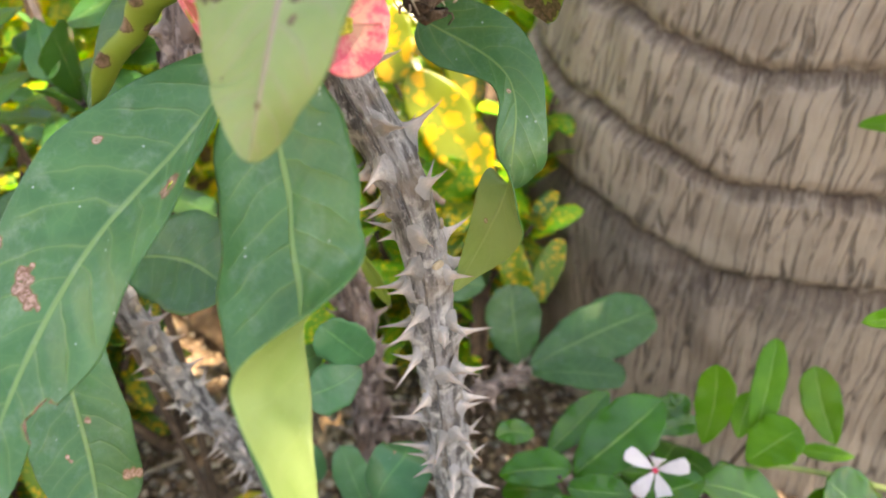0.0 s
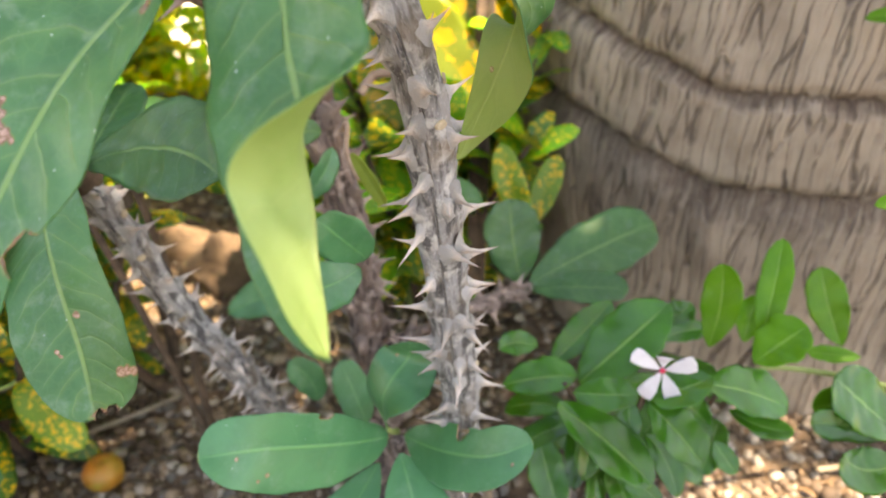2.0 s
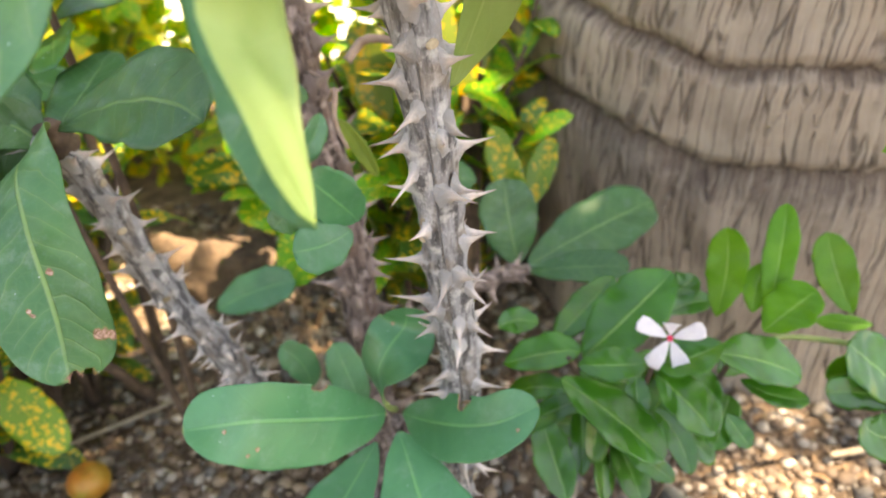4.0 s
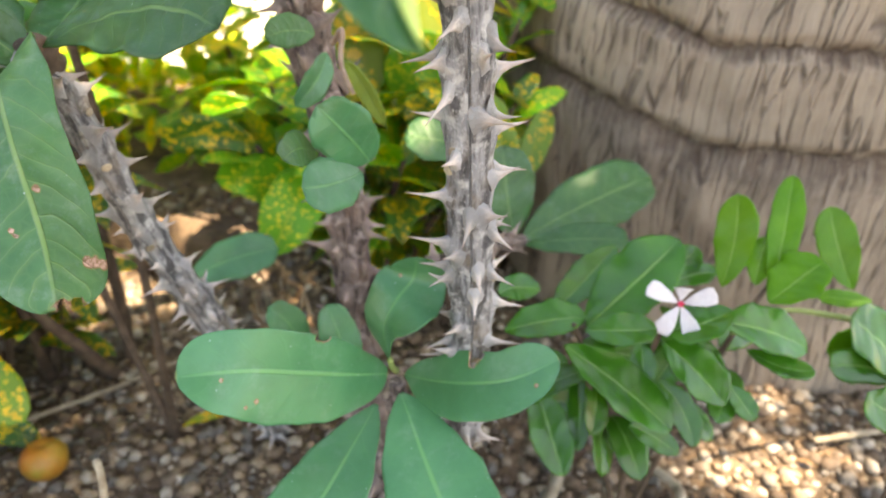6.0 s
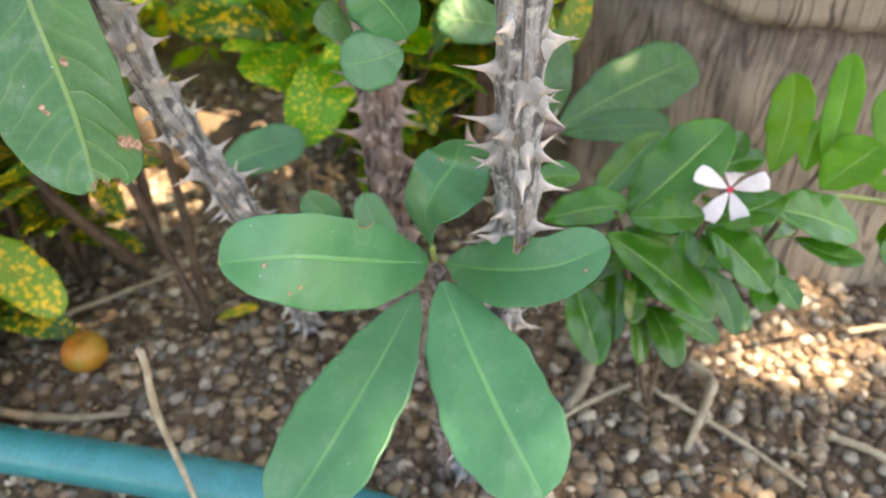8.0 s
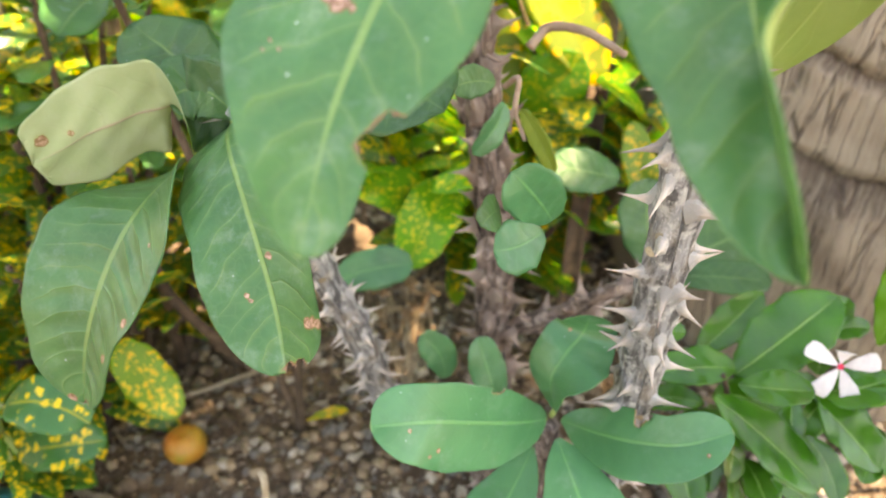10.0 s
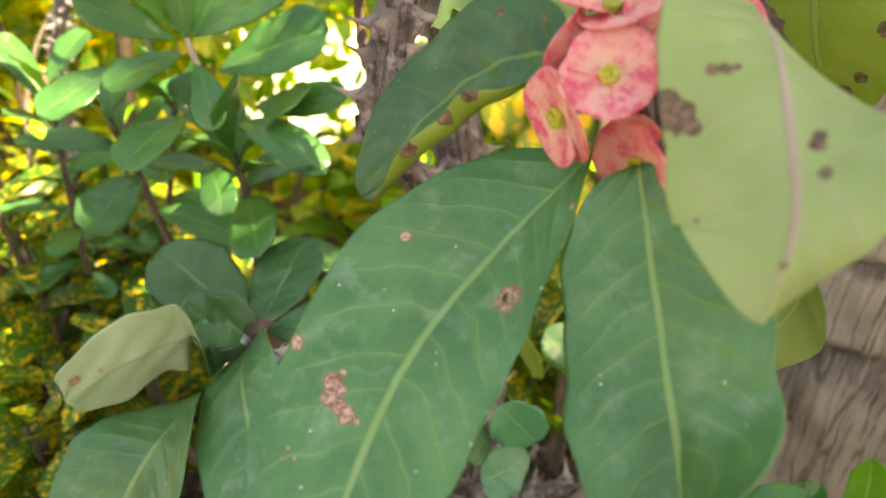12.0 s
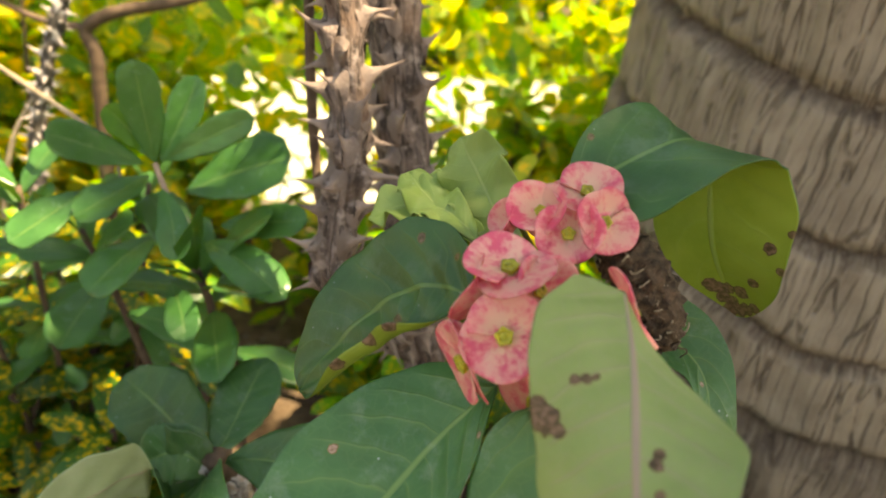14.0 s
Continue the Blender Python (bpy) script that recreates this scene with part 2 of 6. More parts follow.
HOSE = plain_material("teal_plastic", (0.010, 0.145, 0.165), (0.014, 0.185, 0.205), 60, 0.35, 0.1, 0.0005)
PETAL_WHITE = plain_material("white_petal", (0.80, 0.74, 0.80), (0.86, 0.82, 0.86), 120, 0.6, 0.2, trans=0.25, glow=(0.8, 0.75, 0.8))
PETAL_CORE = plain_material("crimson_eye", (0.60, 0.02, 0.08), (0.75, 0.06, 0.12), 200, 0.6, 0.2)
CYATH = plain_material("yellow_nectar_cup", (0.30, 0.30, 0.03), (0.62, 0.52, 0.06), 700, 0.35, 0.3)
KNOB = plain_material("dried_flower_head", (0.035, 0.022, 0.014), (0.20, 0.13, 0.085), 260, 0.95, 1.0, 0.003)
CONCRETE = plain_material("pale_concrete", (0.50, 0.46, 0.40), (0.62, 0.58, 0.52), 9, 0.9, 0.3)
FRUIT = plain_material("orange_fruit_skin", (0.46, 0.14, 0.018), (0.30, 0.22, 0.03), 45, 0.5, 0.2)


def gravel_material():
    """Each stone takes one of several stone colours."""
    m, nt = mat_new("mixed_gravel")
    r = nd(nt, "NewGeometry").outputs["Random Per Island"]
    ov = obj_vec(nt)
    n1 = noise_tex(nt, ov, 160, 5, 0.65)
    col = mixc(nt, step(nt, r, 0.25, 0.30), (0.095, 0.064, 0.044), (0.22, 0.150, 0.098))
    col = mixc(nt, step(nt, r, 0.46, 0.51), col, (0.165, 0.148, 0.130))
    col = mixc(nt, step(nt, r, 0.68, 0.72), col, (0.36, 0.255, 0.165))
    col = mixc(nt, step(nt, r, 0.82, 0.86), col, (0.44, 0.37, 0.30))
    col = mixc(nt, step(nt, r, 0.94, 0.96), col, (0.56, 0.48, 0.39))
    col = mixc(nt, step(nt, n1, 0.3, 0.7, 0.45, 0.0), col, (0.07, 0.046, 0.03))
    finish(nt, col, 0.8, n1, 0.4, 0.0008)
    return m


def bract_material():
    """Cream to salmon bracts with pink blotches that run out in streaks towards the rim; UV x runs from the foot to the rim."""
    m, nt = mat_new("mottled_pink_bract")
    ov = obj_vec(nt)
    uv = uv_vec(nt)
    sep = nd(nt, "SeparateXYZ", uv)
    edge = sep.outputs[0]
    n1 = noise_tex(nt, ov, 170, 5, 0.7)
    n2 = noise_tex(nt, ov, 520, 4, 0.65)
    streak = noise_tex(nt, nd(nt, "CombineXYZ", mth(nt, "MULTIPLY", edge, 2.2), mth(nt, "MULTIPLY", sep.outputs[1], 26.0), nd(nt, "ObjectInfo").outputs["Random"]).outputs[0], 1.0, 4, 0.65)
    k = mth(nt, "ADD", mth(nt, "MULTIPLY", step(nt, edge, 0.35, 1.0), 0.04), mth(nt, "ADD", mth(nt, "MULTIPLY", n1, 0.62), mth(nt, "ADD", mth(nt, "MULTIPLY", streak, 0.22), mth(nt, "MULTIPLY", n2, 0.17))))
    col = mixc(nt, step(nt, edge, 0.05, 0.9), (0.93, 0.60, 0.46), (0.92, 0.46, 0.42))
    col = mixc(nt, step(nt, k, 0.47, 0.55, 0.0, 0.85), col, (0.90, 0.26, 0.31))
    col = mixc(nt, step(nt, k, 0.535, 0.59, 0.0, 0.9), col, (0.82, 0.085, 0.21))
    col = mixc(nt, step(nt, edge, 0.03, 0.16, 0.6, 0.0), col, (0.62, 0.58, 0.22))
    col = bright(nt, col, 0.9, 1.08)
    finish(nt, col, 0.5, mth(nt, "ADD", n2, mth(nt, "MULTIPLY", streak, 0.8)), 0.3, 0.0006, 0.28, (0.94, 0.50, 0.42))
    return m


def bark_material(name, dark, mid, pale):
    """Bark with fine lengthwise cracks; UV x runs round the stem, y along it, in metres."""
    m, nt = mat_new(name)
    uv = uv_vec(nt)
    st = stretched(nt, uv, 1.0, 0.2, 1.0)
    n1 = noise_tex(nt, st, 230, 4, 0.6)
    n2 = noise_tex(nt, uv, 110, 4, 0.6)
    n3 = noise_tex(nt, stretched(nt, uv, 1.0, 0.35, 1.0), 900, 3, 0.6)
    col = mixc(nt, step(nt, n1, 0.40, 0.60), dark, mid)
    col = mixc(nt, step(nt, n2, 0.50, 0.66, 0.0, 0.75), col, pale)
    col = mixc(nt, step(nt, n3, 0.55, 0.75, 0.0, 0.5), col, tuple(c * 1.3 for c in pale))
    col = mixc(nt, step(nt, n1, 0.28, 0.38, 1.0, 0.0), col, tuple(c * 0.35 for c in dark))
    col = mixc(nt, step(nt, noise_tex(nt, uv, 38, 3), 0.5, 0.66, 0.0, 0.55), col, (mid[0] * 0.95, mid[1] * 0.76, mid[2] * 0.56))
    finish(nt, col, 0.75, mth(nt, "ADD", n1, mth(nt, "MULTIPLY", n3, 0.5)), 0.9, 0.0022)
    return m


def trunk_material():
    """Ringed palm bark; UV x is the way round in metres, y counts the leaf rings."""
    m, nt = mat_new("palm_bark")
    uv = uv_vec(nt)
    sep = nd(nt, "SeparateXYZ", uv)
    x, y = sep.outputs[0], sep.outputs[1]
    ov = obj_vec(nt)
    zz = nd(nt, "SeparateXYZ", ov).outputs[2]
    warp = mth(nt, "MULTIPLY", mth(nt, "SUBTRACT", noise_tex(nt, ov, 16, 3), 0.5), 0.016)
    ring = mth(nt, "FLOOR", y)
    xs = mth(nt, "ADD", mth(nt, "ADD", x, warp), mth(nt, "ADD", mth(nt, "MULTIPLY", zz, -0.10), mth(nt, "MULTIPLY", mth(nt, "SINE", mth(nt, "MULTIPLY", ring, 7.3)), 0.02)))
    vec = nd(nt, "CombineXYZ", mth(nt, "MULTIPLY", xs, 105.0), mth(nt, "MULTIPLY", zz, 9.0), ring).outputs[0]
    vo = nd(nt, "TexVoronoi", vec, feature="DISTANCE_TO_EDGE", voronoi_dimensions="3D")
    vo.inputs["Scale"].default_value = 1.0
    crack = step(nt, vo.outputs["Distance"], 0.0, 0.065, 1.0, 0.0)
    crack = mth(nt, "MULTIPLY", crack, step(nt, noise_tex(nt, ov, 60, 4), 0.36, 0.58, 0.12, 1.0))
    streak = noise_tex(nt, nd(nt, "CombineXYZ", mth(nt, "MULTIPLY", xs, 210.0), mth(nt, "MULTIPLY", zz, 14.0), ring).outputs[0], 1.0, 5, 0.7)
    crack = mth(nt, "MAXIMUM", crack, step(nt, streak, 0.62, 0.72, 0.0, 0.4))
    fib = noise_tex(nt, nd(nt, "CombineXYZ", mth(nt, "MULTIPLY", xs, 420.0), mth(nt, "MULTIPLY", zz, 26.0), 0.0).outputs[0], 1.0, 4, 0.6)
    blot = noise_tex(nt, ov, 22, 5, 0.6)
    col = mixc(nt, step(nt, blot, 0.3, 0.7), (0.205, 0.152, 0.115), (0.320, 0.250, 0.195))
    col = mixc(nt, step(nt, fib, 0.35, 0.75, 0.0, 0.45), col, (0.42, 0.345, 0.28))
    col = mixc(nt, mth(nt, "MULTIPLY", crack, 0.75), col, (0.075, 0.052, 0.042))
    f = mth(nt, "FRACT", mth(nt, "ADD", y, mth(nt, "MULTIPLY", mth(nt, "SUBTRACT", noise_tex(nt, ov, 75, 5, 0.7), 0.5), 0.30)))
    hair = noise_tex(nt, nd(nt, "CombineXYZ", mth(nt, "MULTIPLY", xs, 500.0), mth(nt, "MULTIPLY", y, 7.0), 5.0).outputs[0], 1.0, 4, 0.6)
    # Ring scars, their colour darkened further to stand for shadow in the grooves.
    band = mth(nt, "MAXIMUM", step(nt, f, 0.0, 0.05, 1.0, 0.0), mth(nt, "MULTIPLY", step(nt, f, 0.84, 0.99, 0.0, 1.0), step(nt, hair, 0.35, 0.6, 0.25, 1.0)))
    col = mixc(nt, mth(nt, "MULTIPLY", band, 0.8), col, (0.085, 0.050, 0.038))
    h = mth(nt, "ADD", mth(nt, "MULTIPLY", crack, -1.0), mth(nt, "ADD", mth(nt, "MULTIPLY", fib, 0.35), mth(nt, "MULTIPLY", band, -0.6)))
    finish(nt, col, 0.9, h, 0.8, 0.004)
    return m


GRAVEL = gravel_material()
BRACT = bract_material()
BARK = bark_material("grey_thorny_bark", (0.062, 0.060, 0.066), (0.250, 0.250, 0.272), (0.50, 0.49, 0.50))
BARK_BROWN = bark_material("brown_thorny_bark", (0.030, 0.019, 0.017), (0.165, 0.122, 0.115), (0.38, 0.31, 0.30))
# Grey bark darkened in colour so that the far stem looks shaded.
BARK_SHADED = bark_material("shaded_grey_bark", (0.030, 0.027, 0.026), (0.100, 0.090, 0.086), (0.18, 0.165, 0.155))
PALM = trunk_material()


# ---- mesh helpers ----
def mesh_object(name, verts, faces, mats, parent=None, label="", uvs=None, mat_idx=None, smooth=True):
    me = bpy.data.meshes.new(name)
    me.from_pydata([tuple(v) for v in verts], [], faces)
    for m in mats if isinstance(mats, (tuple, list)) else (mats,):
        me.materials.append(m)
    if mat_idx is not None:
        me.polygons.foreach_set("material_index", np.asarray(mat_idx, np.int32))
    me.polygons.foreach_set("use_smooth", np.full(len(me.polygons), smooth))
    if uvs is not None:
        layer = me.uv_layers.new(name="UVMap")
        idx = np.empty(len(me.loops), np.int32)
        me.loops.foreach_get("vertex_index", idx)
        layer.data.foreach_set("uv", np.asarray(uvs, np.float32)[idx].ravel())
    me.update()
    return child(new(name, me), parent, label)


def child(ob, parent, label=""):
    """Hangs ob, whose mesh is in world places, under parent."""
    if parent is not None:
        ob.parent = parent
        if parent.type == "EMPTY":
            ob.matrix_parent_inverse = parent.matrix_basis.inverted()
    if label:
        ob["label"] = label
    return ob


def thing(name, at, label, category, group="", kind=""):
    e = new(name)
    e.empty_display_size = 0.02
    e.matrix_basis = Matrix.Translation(at)
    return tagged(e, label, category, group, kind)


def wobble(p, s):
    return noise.noise(Vector(p) * s)


def unit(v):
    return v / np.linalg.norm(v, axis=-1, keepdims=True)


def blade(name, parent, base, ctrl, tip, width, normal, mats=None, shape=(0.95, 0.5), twist=0.0, twist_at=(0.3, 0.8), fold=0.12, wave=0.03, waves=2.5,
          droop=0.0, curl=None, scars=(), holes=(), bites=(), nu=26, nv=12, seed=0, thick=0.0005, label="", stalk=0.05, lead=None, cut=None, flip=None, ripple=0.012):
    """A leaf along a bent midrib: twist in degrees over a stretch of its length, a fold up from the midrib, wavy margins,
    an optional rolled margin (side, where it starts, radius), a half that narrows towards the tip (side, from, to, its rest, growth of the other), a half folded up about the midrib (side, from, to, degrees), and scars, holes and bites as (along, across, radius in metres)."""
    mats = mats or (LEAF_TOP, LEAF_UNDER)
    rng = np.random.RandomState(seed * 7 + 3)
    b, c, t, n0 = (np.array(a, float) for a in (base, ctrl, tip, normal))
    u = np.linspace(0, 1, nu + 1)[:, None]
    mid = (1 - u) ** 2 * b + 2 * u * (1 - u) * c + u ** 2 * t
    tan = unit(2 * (1 - u) * (c - b) + 2 * u * (t - c) + 1e-9)
    chord = unit(t - b) if lead is None else unit(c - b)
    side = np.cross(n0, chord)
    side = unit(side - tan * (tan @ side)[:, None])
    up = np.cross(tan, side)
    k = np.clip((u - twist_at[0]) / (twist_at[1] - twist_at[0]), 0, 1)
    ang = radians(twist) * k * k * (3 - 2 * k)
    side, up = side * np.cos(ang) + up * np.sin(ang), up * np.cos(ang) - side * np.sin(ang)
    pa, pb = shape
    prof = (u ** pa) * (1 - u) ** pb
    prof = np.maximum(prof / prof.max(), np.where(u < 0.5, stalk, 0.0))
    half = width / 2 * prof
    v = np.linspace(-1, 1, nv + 1)[None, :]
    ph = rng.uniform(0, 6.3, 4)
    edge = 1 + 0.035 * np.sin(u * 17 + ph[2] + 2 * np.sign(v)) + 0.02 * np.sin(u * 41 + ph[3])
    rim = np.clip((np.abs(v) - 0.4) / 0.6, 0, 1)
    d = half * v * (1 + (edge - 1) * rim * rim * (3 - 2 * rim))
    lift = fold * np.abs(d) - 0.25 * fold * d * d / (half + 1e-6) + wave * width * prof * np.abs(v) ** 1.6 * np.sin(u * 6.3 * waves + ph[0] + np.where(v > 0, 0, ph[1]))
    lift = lift + droop * u * u + ripple * width * np.sin(u * 31 + 9 * v + ph[2]) * (1 - np.abs(v))
    if cut:
        q = np.clip((u - cut[1]) / (cut[2] - cut[1]), 0, 1)
        slim = 1 - (1 - cut[3]) * q * q * (3 - 2 * q)
        d = np.where(v * cut[0] > 0, d * slim, d * (1 + (cut[4] - 1) * q * q * (3 - 2 * q)))
    flat = d.copy()
    if curl:
        sgn, v0, rad = curl
        over = np.maximum(sgn * v - v0, 0) * half
        flat = np.where(over > 0, sgn * (v0 * half + rad * np.sin(over / rad)), flat)
        lift = lift + np.where(over > 0, rad * (1 - np.cos(over / rad)), 0)
    if flip:
        q = np.clip((u - flip[1]) / (flip[2] - flip[1]), 0, 1)
        turn = np.where(v * flip[0] > 0, radians(flip[3]) * q * q * (3 - 2 * q), 0) * flip[0]
        flat, lift = flat * np.cos(turn) - lift * np.sin(turn) * np.sign(flat), lift * np.cos(turn) + flat * np.sin(turn)
    pts = mid[:, None, :] + side[:, None, :] * flat[..., None] + up[:, None, :] * lift[..., None]
    return sheet(name, parent, pts, up, mats, scars, holes, bites, seed, thick, label)


def sheet(name, parent, pts, up, mats, scars=(), holes=(), bites=(), seed=0, thick=0.0005, label=""):
    """A thin leaf over a grid of places (along, across): scars are dry patches, holes and bites go through, each as (along, across, radius in metres)."""
    nu, nv = pts.shape[0] - 1, pts.shape[1] - 1
    u, v = np.linspace(0, 1, nu + 1)[:, None], np.linspace(-1, 1, nv + 1)[None, :]
    gu, gv = np.gradient(pts, axis=0), np.gradient(pts, axis=1)
    nrm = np.cross(gv, gu)
    ln = np.linalg.norm(nrm, axis=-1, keepdims=True)
    nrm = np.where(ln > 1e-12, nrm / (ln + 1e-15), up[:, None, :])
    nrm *= np.sign((nrm * up[:, None, :]).sum(-1).mean() + 1e-9)
    cols = nv + 1
    n = (nu + 1) * cols
    verts = np.concatenate([(pts + nrm * thick / 2).reshape(-1, 3), (pts - nrm * thick / 2).reshape(-1, 3)])
    uvs = np.stack([np.broadcast_to(u, pts.shape[:2]), np.broadcast_to(v * 0.5 + 0.5, pts.shape[:2])], -1).reshape(-1, 2)
    uvs = np.concatenate([uvs, uvs])

    def spot(su, sv):
        return pts[int(round(np.clip(su, 0, 1) * nu)), int(round(np.clip(sv * 0.5 + 0.5, 0, 1) * nv))]

    dry = np.zeros(pts.shape[:2])
    for su, sv, sr in tuple(scars) + tuple((q[0], q[1], q[2] * 1.9) for q in holes) + tuple((q[0], q[1], q[2] * 1.12) for q in bites):
        dry = np.maximum(dry, np.clip(1.5 - np.linalg.norm(pts - spot(su, sv), axis=-1) / sr, 0, 1.5))
    keep = np.ones((nu, nv), bool)
    mid_face = (pts[:-1, :-1] + pts[1:, 1:]) / 2
    for su, sv, sr in tuple(holes) + tuple(bites):
        near = np.linalg.norm(mid_face - spot(su, sv), axis=-1)
        for i, j in zip(*np.where(near < sr * 1.5)):
            if near[i, j] < sr * (1 + 0.45 * wobble(mid_face[i, j] * 300 + seed, 1.0)):
                keep[i, j] = False
    faces, idx = [], []
    for i in range(nu):
        for j in range(nv):
            if not keep[i, j]:
                continue
            a = i * cols + j
            faces.append((a, a + 1, a + cols + 1, a + cols))
            faces.append((n + a, n + a + cols, n + a + cols + 1, n + a + 1))
            idx += [0, 1]
            for di, dj, p, q in ((-1, 0, a, a + 1), (1, 0, a + cols + 1, a + cols), (0, -1, a + cols, a), (0, 1, a + 1, a + cols + 1)):
                ii, jj = i + di, j + dj
                if not (0 <= ii < nu and 0 <= jj < nv) or not keep[ii, jj]:
                    faces.append((p, n + p, n + q, q))
                    idx.append(2 if (0 <= ii < nu and 0 <= jj < nv) else 0)
    ob = mesh_object(name, verts, faces, (*mats, DRY) if len(mats) == 2 else mats, parent, label, uvs, idx)
    if dry.any():
        layer = ob.data.attributes.new("scar", "FLOAT", "POINT")
        layer.data.foreach_set("value", np.concatenate([dry.ravel(), dry.ravel()]).astype(np.float32))
    return ob


def profile(values, n):
    """Evenly many values on a smooth curve through the given ones."""
    return spline(np.array(values, float)[:, None], n)[:, 0]


def leaf(name, parent, rib, normal, roll, wide, lift, bend, mats=None, nu=110, nv=56, scars=(), holes=(), bites=(), seed=0, thick=0.0005, label="", wave=0.0006, pucker=0.0003, foot=0.12):
    """A leaf along a curved midrib. Down its length run the roll about the midrib, the width of each half,
    the angle at which each half leaves the midrib and how far it bends on towards the margin (degrees)."""
    mats = mats or (LEAF_TOP, LEAF_UNDER)
    rng = np.random.RandomState(seed * 7 + 3)
    u = np.linspace(0, 1, nu + 1)
    mid = spline(rib, nu)
    tan = unit(np.gradient(mid, axis=0))
    up = np.array(normal, float)
    ups = []
    for t in tan:
        up = up - t * (up @ t)
        up = up / np.linalg.norm(up)
        ups.append(up)
    up = np.array(ups)
    side = np.cross(up, tan)
    r = np.radians(profile(roll, nu))[:, None]
    side, up = side * np.cos(r) + up * np.sin(r), up * np.cos(r) - side * np.sin(r)
    tip, heel = np.clip((u - 0.84) / 0.16, 0, 1), np.clip((foot - u) / foot, 0, 1)
    cap = np.sqrt(np.maximum(0, 1 - tip * tip)) * np.sqrt(np.maximum(0, 1 - heel * heel))
    half = nv // 2
    s = np.linspace(0, 1, half + 1)[None, :]
    ph = rng.uniform(0, 6.3, 6)
    out = []
    for k, sign in ((0, -1), (1, 1)):
        w = np.maximum(profile(wide[k], nu), 0.0003) * cap
        w = w * (1 + 0.018 * np.sin(u * 19 + ph[k]) + 0.010 * np.sin(u * 43 + ph[k + 2]))
        ang = np.radians(profile(lift[k], nu))[:, None] + np.radians(profile(bend[k], nu))[:, None] * s
        ds = w[:, None] / half
        zero = np.zeros((nu + 1, 1))
        x = np.concatenate([zero, np.cumsum((np.cos(ang[:, 1:]) + np.cos(ang[:, :-1])) / 2 * ds, 1)], 1)
        y = np.concatenate([zero, np.cumsum((np.sin(ang[:, 1:]) + np.sin(ang[:, :-1])) / 2 * ds, 1)], 1)
        full = np.minimum(w / 0.012, 1)[:, None]
        y = y + wave * full * s ** 2 * np.sin(u * 24 + ph[k + 4])[:, None] + pucker * full * np.sin(u[:, None] * 66 - s * 7 + ph[k + 1]) * np.sin(math.pi * s) ** 0.8
        out.append(mid[:, None] + sign * side[:, None] * x[..., None] + up[:, None] * y[..., None])
    pts = np.concatenate([out[0][:, ::-1], out[1][:, 1:]], 1)
    return sheet(name, parent, pts, up, mats, scars, holes, bites, seed, thick, label)


def spline(points, n):
    """Evenly many points on a smooth curve through the given ones."""
    p = np.array(points, float)
    p = np.vstack([2 * p[0] - p[1], p, 2 * p[-1] - p[-2]])
    out = []
    segs = len(p) - 3
    for i in range(n + 1):
        s = i / n * segs
        k = min(int(s), segs - 1)
        f = s - k
        a, b, c, d = p[k:k + 4]
        out.append(0.5 * (2 * b + (c - a) * f + (2 * a - 5 * b + 4 * c - d) * f * f + (3 * b - a - 3 * c + d) * f ** 3))
    return np.array(out)


def frames_along(path):
    tan = unit(np.gradient(path, axis=0))
    ref = np.array((0.0, -1.0, 0.0)) if abs(tan[0][1]) < 0.9 else np.array((1.0, 0, 0))
    x = unit(ref - tan * (tan @ ref)[:, None])
    return tan, x, np.cross(tan, x)


def tube(name, points, radii, mat, parent=None, label="", n=24, sides=10, rough=0.0, seed=0, rough_scale=120.0):
    path = spline(points, n)
    tan, x, y = frames_along(path)
    r = np.interp(np.linspace(0, 1, n + 1), np.linspace(0, 1, len(radii)), radii)
    verts, faces, uvs = [], [], []
    run = 0.0
    for i in range(n + 1):
        if i:
            run += np.linalg.norm(path[i] - path[i - 1])
        for j in range(sides):
            a = 2 * math.pi * j / sides
            q = path[i] + (x[i] * math.cos(a) + y[i] * math.sin(a)) * r[i]
            k = 1 + rough * wobble(q + seed, rough_scale) if rough else 1
            verts.append(path[i] + (x[i] * math.cos(a) + y[i] * math.sin(a)) * r[i] * k)
            uvs.append((a * r[i], run))
    for i in range(n):
        for j in range(sides):
            k = (j + 1) % sides
            faces.append((i * sides + j, i * sides + k, (i + 1) * sides + k, (i + 1) * sides + j))
    faces.append(tuple(range(sides))[::-1])
    faces.append(tuple(n * sides + j for j in range(sides)))
    return mesh_object(name, verts, faces, mat, parent, label, uvs)


def thorn_mesh(bend, mat):
    """A thorn of height 1 along z on a broad ribbed foot, bent a little at the tip."""
    rings = ((-0.14, 0.40, 0.78), (0.03, 0.25, 0.46), (0.17, 0.145, 0.24), (0.44, 0.075, 0.10), (0.80, 0.03, 0.034))
    verts, faces = [], []
    for z, a, b in rings:
        for j in range(8):
            q = 2 * math.pi * j / 8
            verts.append((a * math.cos(q), b * math.sin(q) + bend * z * z, z))
    verts.append((0, bend, 1.0))
    for i in range(4):
        for j in range(8):
            k = (j + 1) % 8
            faces.append((i * 8 + j, i * 8 + k, i * 8 + 8 + k, i * 8 + 8 + j))
    for j in range(8):
        faces.append((32 + j, 32 + (j + 1) % 8, 40))
    me = bpy.data.meshes.new("thorn")
    me.from_pydata(verts, [], faces)
    me.materials.append(mat)
    me.polygons.foreach_set("use_smooth", np.full(len(me.polygons), True))
    return me


THORNS = {m: [thorn_mesh(b, m) for b in (-0.16, 0.0, 0.18, 0.30)] for m in (THORN, THORN_BROWN)}


